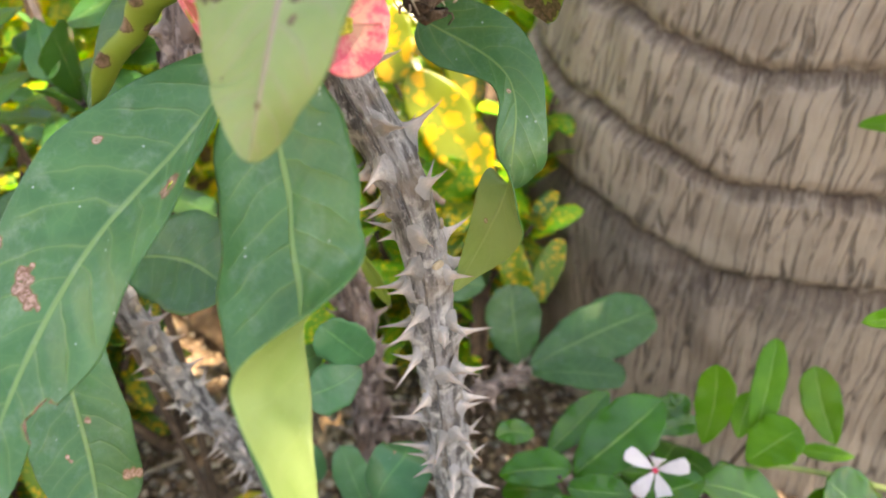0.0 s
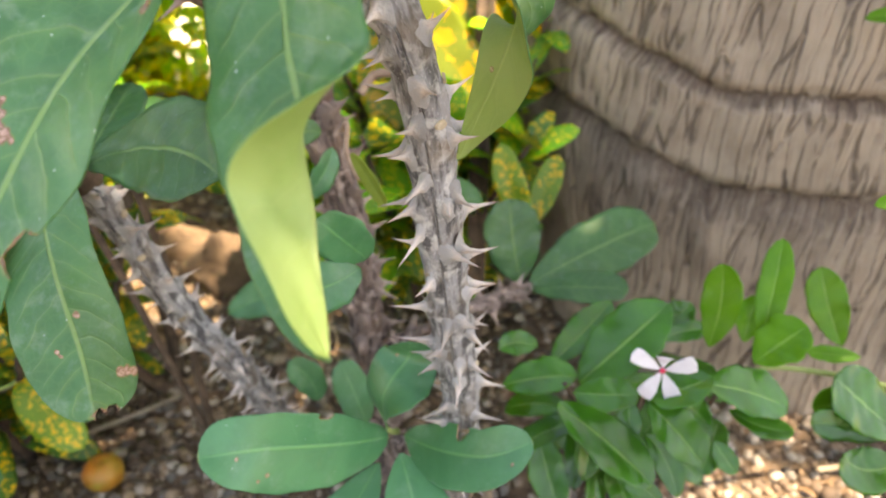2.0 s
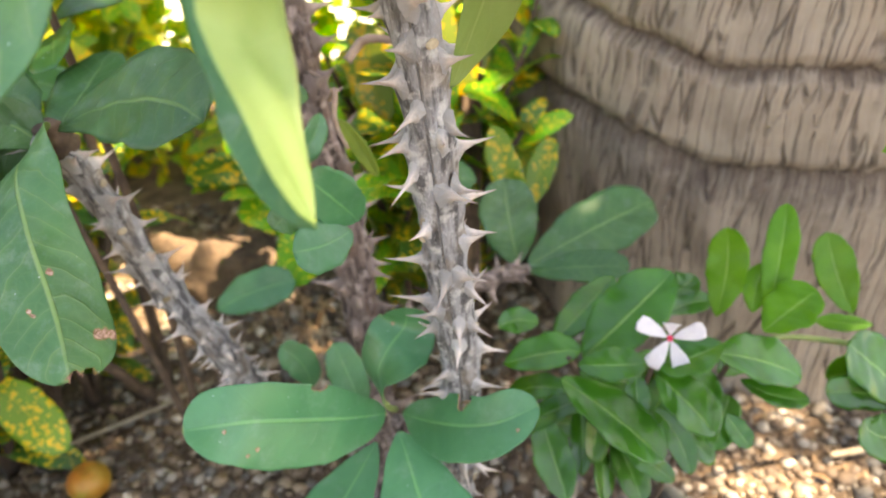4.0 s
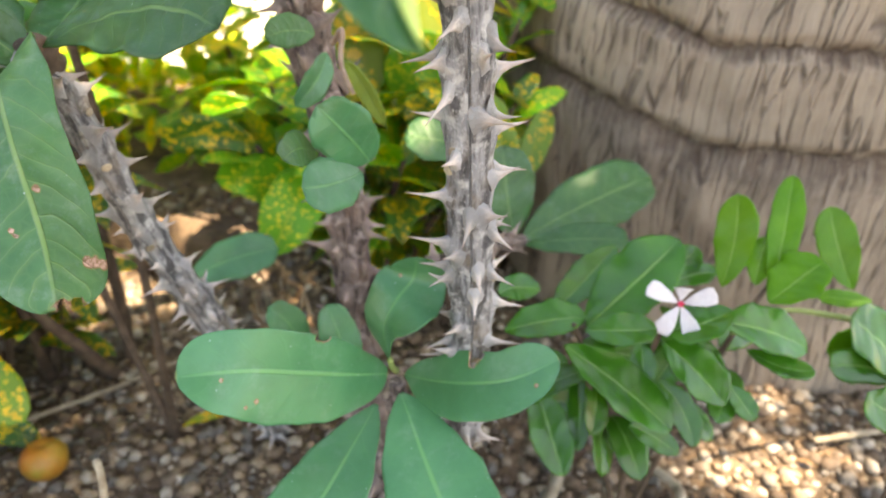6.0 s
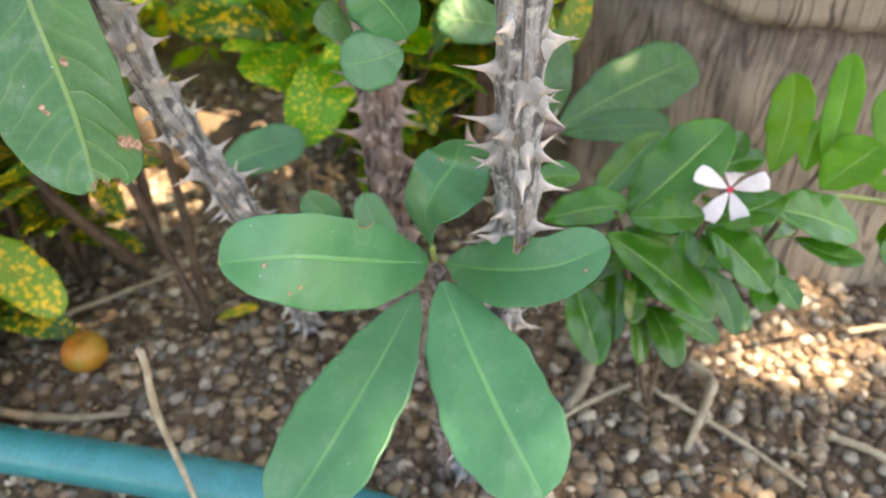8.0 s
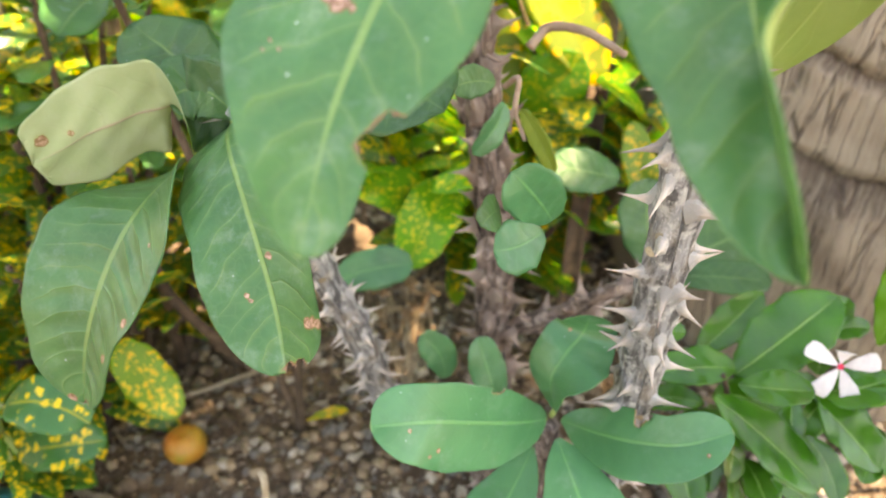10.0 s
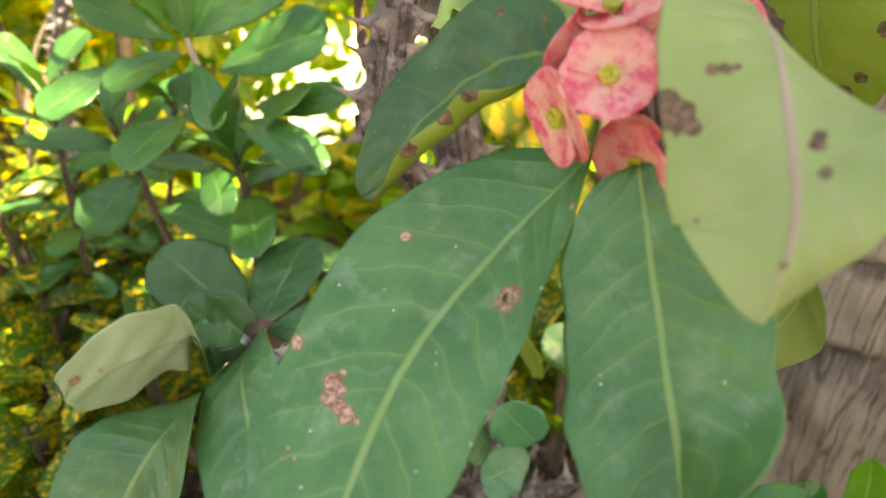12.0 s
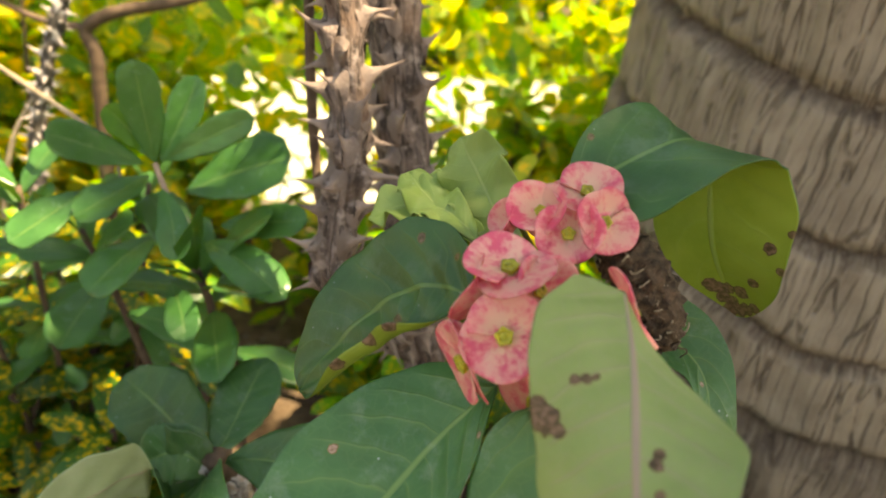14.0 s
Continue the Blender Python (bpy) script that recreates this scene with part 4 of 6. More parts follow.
def build_knob():
    """A dried flower head: a shaggy brown spindle."""
    rng = np.random.RandomState(8)
    a, b = np.array((-0.0110, 0.2390, 0.5235)), np.array((0.0040, 0.2340, 0.4990))
    knob = tube("dried_flower_head", [a + (a - b) * 0.05, a, (a + b) / 2 + (0.001, 0, 0.002), b, b - (a - b) * 0.06], (0.0035, 0.0080, 0.0085, 0.0068, 0.003), KNOB, main, "brown shaggy dried flower head", n=60, sides=40, rough=0.35, rough_scale=420)
    for i in range(260):
        f, ang = rng.rand(), rng.uniform(0, 6.3)
        p = a + (b - a) * f
        o = unit(np.array((math.cos(ang), math.sin(ang), rng.uniform(-0.6, 0.6))))
        q = p + o * 0.0074
        d = unit(o * 0.5 + rng.normal(0, 0.6, 3))
        e = unit(np.cross(o, rng.normal(0, 1, 3)))
        l = rng.uniform(0.002, 0.006)
        tube("husk", [q, q + d * l * 0.5, q + d * l * 0.6 + e * l * 0.6 - o * l * 0.2], (0.00035, 0.0003, 0.0002), (WOOD_DEAD, KNOB)[i % 2], knob, n=3, sides=4)


build_knob()

# ---- the second crown of thorns, with a rosette of drooping leaves ----
second = thing("crown_of_thorns", (-0.118, 0.46, 0), "leaning thorny grey stem with a rosette of drooping scarred leaves", "shrub")
thorny_stem(second, [(-0.118, 0.460, -0.01), (-0.122, 0.400, 0.10), (-0.133, 0.362, 0.19), (-0.150, 0.345, 0.25), (-0.164, 0.335, 0.31), (-0.171, 0.325, 0.345), (-0.172, 0.323, 0.352)], (0.0085, 0.0085, 0.0082, 0.0078, 0.0072, 0.0062, 0.004), BARK, 12, gap=0.0050, long=0.0105, n=200, sides=40, knots=8)
tube("shoot_tip", [(-0.1700, 0.3270, 0.340), (-0.1715, 0.3250, 0.348), (-0.1725, 0.3225, 0.355)], (0.0086, 0.0082, 0.0050), STEM_BROWN, second, "dark brown scaly shoot tip", n=24, sides=20, rough=0.3, rough_scale=260)
leaf("leaf", second, rib=((-0.1788, 0.3291, 0.3399), (-0.1690, 0.2866, 0.3496), (-0.1551, 0.2556, 0.3369), (-0.1424, 0.2330, 0.3112), (-0.1359, 0.2160, 0.2900)), normal=(-0.42, -0.54, 0.73), roll=(8, -6, -36, -45),
     wide=((0.0140, 0.0225, 0.0278, 0.0257, 0.0255, 0.0207, 0.0155), (0.0125, 0.0186, 0.0198, 0.0172, 0.0210, 0.0240, 0.0249)), lift=((13, -2, -14, -20), (16, -3, -33, -39)), bend=((1, -2, -3, -3), (1, 0, -7, -5)),
     scars=[(0.835, 0.65, 0.0026), (0.84, 0.78, 0.0026), (0.845, 0.92, 0.0026), (0.64, 0.13, 0.0016), (0.72, -0.35, 0.0012), (0.735, -0.32, 0.001)], holes=[(0.64, 0.13, 0.0007)], bites=[(0.99, 0.35, 0.0035), (0.98, 0.75, 0.003)], seed=21, label="drooping green leaf with torn brown-edged tip")
leaf("leaf", second, rib=((-0.1906, 0.2933, 0.3361), (-0.2044, 0.2711, 0.3236), (-0.2163, 0.2575, 0.3025), (-0.2257, 0.2468, 0.2755), (-0.2308, 0.2394, 0.2466)), normal=(-0.18, -0.62, 0.77), roll=(44, 12, 5, 0),
     wide=((0.0126, 0.0253, 0.0349, 0.0369, 0.0336, 0.0252, 0.0180), (0.0146, 0.0258, 0.0318, 0.0313, 0.0270, 0.0212, 0.0159)), lift=((-2, 8, 16, 18), (21, 9, 17, 20)), bend=((-1, 0, 1, 1), (2, -1, 2, 2)),
     scars=[(0.58, 0.85, 0.0022), (0.315, 0.65, 0.0012), (0.74, 0.75, 0.002), (0.985, -0.6, 0.0022), (0.985, 0.4, 0.0022)], bites=[(0.99, 0.45, 0.002)], seed=22, label="drooping green leaf with small scars")
blade("leaf", second, (-0.1763, 0.3217, 0.3454), (-0.2010, 0.3250, 0.3600), (-0.2455, 0.2775, 0.3395), 0.0480, (0.49, -0.82, 0.30), mats=(LEAF_DEEP, LEAF_PALE), shape=(0.36, 0.20), nu=70, nv=30, wave=0.05, twist=150, twist_at=(0.30, 0.50), scars=[(0.95, 0.4, 0.003), (0.85, 0.2, 0.0015)], seed=23, label="twisted leaf with pale underside and brown rim")
blade("leaf", second, (-0.1762, 0.3211, 0.3443), (-0.1880, 0.3240, 0.3640), (-0.2040, 0.3170, 0.3530), 0.0300, (0.41, -0.71, 0.58), mats=(LEAF_DEEP, LEAF_UNDER), shape=(0.5, 0.3), seed=27, nu=36, nv=18, fold=0.35)
blade("leaf", second, (-0.1827, 0.3267, 0.3483), (-0.1995, 0.3462, 0.3572), (-0.2315, 0.3577, 0.3736), 0.0450, (0.20, -0.41, 0.89), mats=(LEAF_DEEP, LEAF_UNDER), seed=24, nu=30, nv=14)
blade("leaf", second, (-0.1735, 0.3273, 0.3487), (-0.1699, 0.3539, 0.3537), (-0.1616, 0.3874, 0.3707), 0.0370, (-0.11, -0.32, 0.94), mats=(LEAF_DEEP, LEAF_UNDER), seed=25, nu=30, nv=14)
blade("leaf", second, (-0.1683, 0.3229, 0.3514), (-0.1109, 0.3032, 0.3821), (-0.0826, 0.2696, 0.3717), 0.0472, (-0.47, -0.48, 0.74), mats=(LEAF_DEEP, LEAF_UNDER), seed=26, nu=36, nv=16, fold=0.2)

# ---- tall stems behind ----
third = thing("crown_of_thorns", (-0.04, 0.39, 0), "thick upright brown thorny stem with few small leaves", "shrub")
thorny_stem(third, [(-0.036, 0.392, -0.01), (-0.046, 0.400, 0.158), (-0.052, 0.405, 0.26), (-0.068, 0.418, 0.34), (-0.080, 0.424, 0.42), (-0.092, 0.436, 0.508), (-0.100, 0.450, 0.60), (-0.104, 0.46, 0.80)], (0.0125, 0.0118, 0.0115, 0.0122, 0.0130, 0.0136, 0.0136, 0.013), BARK_BROWN, 15, lump=0.0040, gap=0.0062, long=0.0150, n=320, sides=64)
thorny_stem(third, [(-0.046, 0.398, 0.165), (-0.010, 0.384, 0.190), (0.022, 0.376, 0.217), (0.070, 0.440, 0.188)], (0.006, 0.0058, 0.0055, 0.0045), BARK_BROWN, 17, gap=0.006, long=0.010, n=100, sides=24, name="branch")
for nm, args, mt in (("leaf", ((-0.0321, 0.3093, 0.3045), (-0.0391, 0.2989, 0.3196), (-0.0534, 0.3006, 0.3332), 0.0269, (0.26, -0.96, -0.10)), (LEAF_STAR, LEAF_UNDER)), ("leaf", ((-0.0359, 0.3070, 0.3003), (-0.0478, 0.2879, 0.3012), (-0.0598, 0.2824, 0.3042), 0.0244, (0.62, -0.51, 0.59)), (LEAF_STAR, LEAF_UNDER)), ("leaf", ((-0.0561, 0.3130, 0.3057), (-0.0597, 0.2867, 0.3245), (-0.0662, 0.2800, 0.3177), 0.0155, (0.92, -0.14, 0.37)), (LEAF_DEEP, LEAF_UNDER)), ("leaf", ((0.0363, 0.4619, 0.2508), (0.0145, 0.4639, 0.2537), (-0.0112, 0.4659, 0.2566), 0.0342, (0.04, -0.62, 0.78)), (LEAF_DEEP, LEAF_UNDER)), ("leaf", ((-0.0787, 0.3517, 0.1632), (-0.0764, 0.3506, 0.1852), (-0.0941, 0.3536, 0.1955), 0.0204, (0.22, -0.96, 0.16)), (LEAF_STAR, LEAF_UNDER)), ("leaf", ((-0.0450, 0.3368, 0.1571), (-0.0507, 0.3404, 0.1727), (-0.0601, 0.3505, 0.1988), 0.0235, (0.44, -0.79, 0.42)), (LEAF_STAR, LEAF_UNDER)), ("leaf", ((-0.1737, 0.4804, 0.1368), (-0.1431, 0.4818, 0.1563), (-0.1058, 0.4752, 0.1645), 0.0329, (-0.27, -0.81, 0.51)), (LEAF_STAR, LEAF_UNDER))):
    blade(nm, third, *args, mats=mt, nu=24, nv=12, shape=(0.6, 0.4), seed=30)
for nm, args in (("leaf", ((0.0722, 0.4464, 0.1857), (0.1231, 0.4630, 0.2083), (0.1709, 0.4777, 0.2193), 0.0484, (-0.09, -0.58, 0.81))), ("leaf", ((0.0661, 0.4478, 0.1876), (0.0588, 0.4541, 0.2141), (0.0567, 0.4691, 0.2479), 0.0439, (0.21, -0.91, 0.35))), ("leaf", ((0.0741, 0.4443, 0.1821), (0.1090, 0.4343, 0.1935), (0.1415, 0.4238, 0.1957), 0.0268, (-0.30, -0.41, 0.86)))):
    blade(nm, third, *args, mats=(LEAF_DEEP, LEAF_UNDER), nu=30, nv=14, shape=(0.7, 0.4), seed=33)
blade("leaf", third, (-0.059, 0.372, 0.346), (-0.070, 0.366, 0.352), (-0.081, 0.360, 0.347), 0.0165, (0.2, -0.9, 0.3), mats=(LEAF_DEEP, LEAF_OLIVE), nu=24, nv=12, shape=(0.6, 0.45), seed=34)
blade("leaf", third, (-0.054, 0.372, 0.337), (-0.055, 0.362, 0.327), (-0.069, 0.355, 0.315), 0.0150, (0.6, -0.7, 0.2), mats=(LEAF_STAR, LEAF_UNDER), nu=24, nv=12, shape=(0.6, 0.45), fold=0.3, seed=35)
blade("leaf", third, (-0.044, 0.375, 0.332), (-0.034, 0.370, 0.320), (-0.025, 0.362, 0.303), 0.0110, (-0.5, -0.8, 0.1), mats=(LEAF_OLIVE, LEAF_OLIVE), nu=24, nv=12, shape=(0.6, 0.5), fold=0.3, seed=36)
thorny_stem(third, [(-0.073, 0.420, 0.350), (-0.094, 0.392, 0.395), (-0.112, 0.358, 0.440), (-0.116, 0.3534, 0.456), (-0.111, 0.368, 0.51), (-0.115, 0.384, 0.565), (-0.119, 0.40, 0.75)], (0.006, 0.007, 0.0075, 0.008, 0.0084, 0.0084, 0.0084), BARK_BROWN, 19, lump=0.0044, gap=0.0050, long=0.0165, n=300, sides=64, name="branch")
for pts, r in (([(-0.0397, 0.4051, 0.355), (-0.0300, 0.4100, 0.3650), (-0.012, 0.400, 0.3660), (0.0063, 0.3824, 0.3600)], 0.0028), ([(-0.052, 0.40, 0.335), (-0.046, 0.385, 0.345), (-0.047, 0.378, 0.33), (-0.041, 0.374, 0.315)], 0.0016)):
    tube("twig", pts, (r, r * 0.9, r * 0.7), STEM_PINK, third, "dry pinkish-brown side twig", n=20, sides=8, rough=0.25, rough_scale=200)

tube("dry_shoot", [(-0.114, 0.362, 0.462), (-0.126, 0.384, 0.468), (-0.132, 0.398, 0.485), (-0.134, 0.40, 0.528), (-0.136, 0.405, 0.70)], (0.0024, 0.0028, 0.0026, 0.0026, 0.002), STEM_BROWN, third, "thin dark dry side shoot", n=50, sides=10, rough=0.35, rough_scale=200)

# ---- young plant in front ----
young = thing("crown_of_thorns", (-0.02, 0.292, 0), "young crown of thorns with five broad blue-green leaves", "shrub")
thorny_stem(young, [(-0.014, 0.300, -0.005), (-0.018, 0.296, 0.10), (-0.021, 0.292, 0.19)], (0.004, 0.004, 0.0042), BARK_BROWN, 40, gap=0.006, long=0.006, n=70, sides=20)
STAR_LEAF = dict(mats=(LEAF_STAR, LEAF_UNDER), nu=80, nv=44, wave=0.0003, pucker=0.00005)
leaf("leaf", young, rib=((-0.0257, 0.2844, 0.2017), (-0.0440, 0.2680, 0.2159), (-0.0634, 0.2546, 0.2290), (-0.0847, 0.2432, 0.2403), (-0.1093, 0.2347, 0.2451)), normal=(0.58, -0.26, 0.77), roll=(-29, -32, -30, -7),
     wide=((0.0054, 0.0108, 0.0158, 0.0179, 0.0179, 0.0171, 0.0171), (0.0091, 0.0162, 0.0211, 0.0229, 0.0216, 0.0177, 0.0116)), lift=((7, 12, 14, 7), (-4, -3, -3, 7)), bend=((0, 1, 1, -1), (-1, -1, -2, 0)),
     scars=[(0.835, 0.18, 0.0011), (0.69, 0.58, 0.0012), (0.74, 0.72, 0.0011)], bites=[(0.42, -0.98, 0.0030), (0.445, -1.0, 0.0030)], seed=41, **STAR_LEAF)
leaf("leaf", young, rib=((-0.0175, 0.2893, 0.1965), (-0.0024, 0.2725, 0.2061), (0.0128, 0.2581, 0.2167), (0.0294, 0.2478, 0.2276), (0.0478, 0.2451, 0.2394)), normal=(-0.66, -0.20, 0.73), roll=(3, 5, 13, 20),
     wide=((0.0016, 0.0102, 0.0161, 0.0183, 0.0173, 0.0130, 0.0087), (0.0052, 0.0109, 0.0148, 0.0147, 0.0130, 0.0133, 0.0124)), lift=((2, 7, 7, 6), (4, 9, 13, 16)), bend=((-1, 0, 0, 0), (-1, 0, 1, 1)),
     scars=[(0.855, -0.53, 0.0012)], bites=[(0.505, 0.62, 0.0026), (0.515, 0.80, 0.0034), (0.525, 1.0, 0.0046)], seed=42, **STAR_LEAF)
blade("leaf", young, (-0.0319, 0.2788, 0.1869), (-0.0592, 0.2208, 0.1754), (-0.0913, 0.1801, 0.1530), 0.0450, (-0.05, -0.30, 0.95), mats=(LEAF_STAR, LEAF_UNDER), ripple=0.003, shape=(0.75, 0.42), nu=60, nv=28, wave=0.02, seed=43)
blade("leaf", young, (-0.0194, 0.2811, 0.1915), (-0.0048, 0.2253, 0.1768), (0.0155, 0.1799, 0.1601), 0.0501, (-0.20, -0.35, 0.91), mats=(LEAF_STAR, LEAF_UNDER), ripple=0.003, shape=(0.7, 0.42), nu=60, nv=28, wave=0.02, seed=44)
leaf("leaf", young, rib=((-0.0246, 0.2747, 0.2181), (-0.0270, 0.2814, 0.2320), (-0.0213, 0.2867, 0.2434), (-0.0130, 0.2933, 0.2520), (-0.0116, 0.2908, 0.2648)), normal=(0.02, -1.00, -0.09), roll=(-66, -43, -14, 15),
     wide=((0.0093, 0.0174, 0.0227, 0.0235, 0.0203, 0.0154, 0.0126), (0.0084, 0.0135, 0.0166, 0.0157, 0.0145, 0.0118, 0.0095)), lift=((22, 19, 10, -2), (-7, -1, 3, 5)), bend=((1, 2, 0, -1), (-2, -1, 0, 0)), scars=[(0.7, 0.4, 0.001)], seed=45, **STAR_LEAF)
tube("leaf_stalk", [(-0.0215, 0.2934, 0.196), (-0.0235, 0.284, 0.206), (-0.0246, 0.2747, 0.2185)], (0.0018, 0.0016, 0.0014), STEM_GREEN, young, n=8, sides=8)

strap = thing("dry_frond", (0.05, 0.62, 0.0), "dry brown palm frond strap standing beside the trunk", "frond")
blade("strap", strap, (0.040, 0.590, 0.0), (0.040, 0.595, 0.22), (0.052, 0.655, 0.40), 0.019, (-0.1, -1, 0.1), mats=(STEM_BROWN, WOOD_DEAD), shape=(0.15, 0.2), nu=24, nv=6, fold=0.5, wave=0.02)

# ---- periwinkle ----
vinca = thing("periwinkle", (0.14, 0.35, 0), "low glossy green periwinkle with one white flower", "flowering plant")
VSTEMS = [[(0.14, 0.352, -0.005), (0.136, 0.345, 0.08), (0.125, 0.325, 0.16), (0.130, 0.324, 0.195), (0.1345, 0.3215, 0.2125)], [(0.14, 0.352, 0.0), (0.11, 0.345, 0.10), (0.09, 0.335, 0.17), (0.08, 0.33, 0.195)],
          [(0.15, 0.355, 0.0), (0.17, 0.345, 0.12), (0.19, 0.345, 0.185), (0.205, 0.352, 0.205)], [(0.30, 0.345, 0.17), (0.26, 0.348, 0.18), (0.21, 0.345, 0.19), (0.175, 0.33, 0.185)]]
for k, pts in enumerate(VSTEMS):
    tube("stem", pts, (0.0022, 0.002, 0.0016, 0.0014), STEM_GREEN if k == 3 else STEM_BROWN, vinca, n=24, sides=10)
VINCA_LEAF = dict(mats=(LEAF_VINCA, LEAF_VINCA_LIGHT), nu=40, nv=18, shape=(0.72, 0.58), fold=0.28, wave=0.03, ripple=0.006)
blade("leaf", vinca, (0.0916, 0.3407, 0.1850), (0.1199, 0.3495, 0.2086), (0.1466, 0.3607, 0.2315), 0.0400, (-0.40, -0.56, 0.72), seed=50, **VINCA_LEAF)
blade("leaf", vinca, (0.0778, 0.3641, 0.1798), (0.0973, 0.3772, 0.1908), (0.1216, 0.3948, 0.2078), 0.0236, (-0.26, -0.42, 0.87), seed=51, **VINCA_LEAF)
blade("leaf", vinca, (0.0742, 0.3234, 0.1851), (0.1054, 0.3039, 0.1715), (0.1282, 0.2851, 0.1540), 0.0326, (0.19, -0.45, 0.87), seed=52, **VINCA_LEAF)
blade("leaf", vinca, (0.0823, 0.3160, 0.2011), (0.0993, 0.3091, 0.2047), (0.1183, 0.3066, 0.2074), 0.0217, (-0.25, -0.34, 0.91), seed=53, **VINCA_LEAF)
blade("leaf", vinca, (0.0433, 0.3432, 0.1812), (0.0668, 0.3421, 0.1912), (0.0887, 0.3361, 0.1948), 0.0270, (-0.31, -0.23, 0.92), seed=54, **VINCA_LEAF)
blade("leaf", vinca, (0.1278, 0.3158, 0.1915), (0.1426, 0.3015, 0.1841), (0.1542, 0.2843, 0.1727), 0.0296, (0.09, -0.45, 0.89), seed=55, **VINCA_LEAF)
blade("leaf", vinca, (0.1643, 0.3234, 0.1980), (0.1904, 0.3239, 0.1945), (0.2158, 0.3175, 0.1823), 0.0317, (0.21, -0.46, 0.86), seed=56, **VINCA_LEAF)
blade("leaf", vinca, (0.1788, 0.3163, 0.1835), (0.1970, 0.3063, 0.1739), (0.2159, 0.3054, 0.1755), 0.0171, (0.12, -0.29, 0.95), seed=57, **VINCA_LEAF)
blade("leaf", vinca, (0.0688, 0.3503, 0.1301), (0.0743, 0.3361, 0.1121), (0.0822, 0.3135, 0.0902), 0.0262, (-0.09, -0.75, 0.66), seed=58, **VINCA_LEAF)
blade("leaf", vinca, (0.0953, 0.3585, 0.1360), (0.0982, 0.3469, 0.1222), (0.0935, 0.3269, 0.0971), 0.0169, (-0.09, -0.77, 0.63), seed=59, **VINCA_LEAF)
blade("leaf", vinca, (0.1306, 0.3177, 0.1624), (0.1461, 0.3078, 0.1526), (0.1484, 0.2919, 0.1335), 0.0164, (-0.09, -0.77, 0.63), seed=60, **VINCA_LEAF)
blade("leaf", vinca, (0.1722, 0.3117, 0.1611), (0.1782, 0.3050, 0.1538), (0.1843, 0.2983, 0.1465), 0.0136, (-0.09, -0.77, 0.63), seed=61, **VINCA_LEAF)
blade("leaf", vinca, (0.1275, 0.3165, 0.2003), (0.1389, 0.3087, 0.2026), (0.1619, 0.3141, 0.2132), 0.0310, (-0.36, -0.09, 0.93), seed=62, **VINCA_LEAF)
blade("leaf", vinca, (0.1120, 0.3030, 0.1419), (0.1271, 0.2985, 0.1386), (0.1387, 0.2903, 0.1302), 0.0137, (-0.09, -0.77, 0.63), seed=63, **VINCA_LEAF)
blade("leaf", vinca, (0.1195, 0.3248, 0.1854), (0.1182, 0.3170, 0.1757), (0.1201, 0.3088, 0.1660), 0.0158, (-0.09, -0.77, 0.63), seed=64, **VINCA_LEAF)
blade("leaf", vinca, (0.0427, 0.3652, 0.1920), (0.0503, 0.3698, 0.1988), (0.0675, 0.3649, 0.1953), 0.0168, (-0.09, -0.77, 0.63), seed=65, **VINCA_LEAF)
blade("leaf", vinca, (0.1508, 0.3899, 0.2059), (0.1633, 0.3811, 0.1970), (0.1734, 0.3899, 0.2093), 0.0229, (-0.10, -0.77, 0.63), seed=66, **VINCA_LEAF)
blade("leaf", vinca, (0.1492, 0.3681, 0.1950), (0.1681, 0.3728, 0.2033), (0.1798, 0.3695, 0.2011), 0.0140, (-0.09, -0.77, 0.63), seed=67, **VINCA_LEAF)
VINCA_YOUNG = dict(mats=(LEAF_VINCA_LIGHT, LEAF_VINCA_LIGHT), nu=40, nv=18, shape=(0.72, 0.5), fold=0.28, wave=0.03, ripple=0.006)
blade("leaf", vinca, (0.1727, 0.3485, 0.2061), (0.1801, 0.3559, 0.2354), (0.1751, 0.3616, 0.2604), 0.0236, (-0.34, -0.91, 0.23), seed=70, **VINCA_YOUNG)
blade("leaf", vinca, (0.2074, 0.3529, 0.2006), (0.2184, 0.3720, 0.2280), (0.2249, 0.3914, 0.2581), 0.0199, (-0.35, -0.73, 0.59), seed=71, **VINCA_YOUNG)
blade("leaf", vinca, (0.2690, 0.3639, 0.1911), (0.2568, 0.3770, 0.2149), (0.2535, 0.3882, 0.2376), 0.0249, (-0.27, -0.89, 0.38), seed=72, **VINCA_YOUNG)
blade("leaf", vinca, (0.1996, 0.3398, 0.1994), (0.2155, 0.3433, 0.2136), (0.2283, 0.3441, 0.2246), 0.0329, (-0.60, -0.30, 0.74), seed=73, **VINCA_YOUNG)
blade("leaf", vinca, (0.2031, 0.3631, 0.1965), (0.2055, 0.3728, 0.2086), (0.2143, 0.3809, 0.2199), 0.0182, (-0.09, -0.77, 0.63), seed=74, **VINCA_YOUNG)
blade("leaf", vinca, (0.2801, 0.3580, 0.1855), (0.2640, 0.3605, 0.1862), (0.2464, 0.3633, 0.1872), 0.0111, (-0.09, -0.77, 0.63), seed=75, **VINCA_YOUNG)
blade("leaf", vinca, (0.2896, 0.3356, 0.1754), (0.2657, 0.3324, 0.1680), (0.2421, 0.3341, 0.1667), 0.0255, (-0.09, -0.77, 0.63), seed=76, **VINCA_YOUNG)
rng = np.random.RandomState(9)
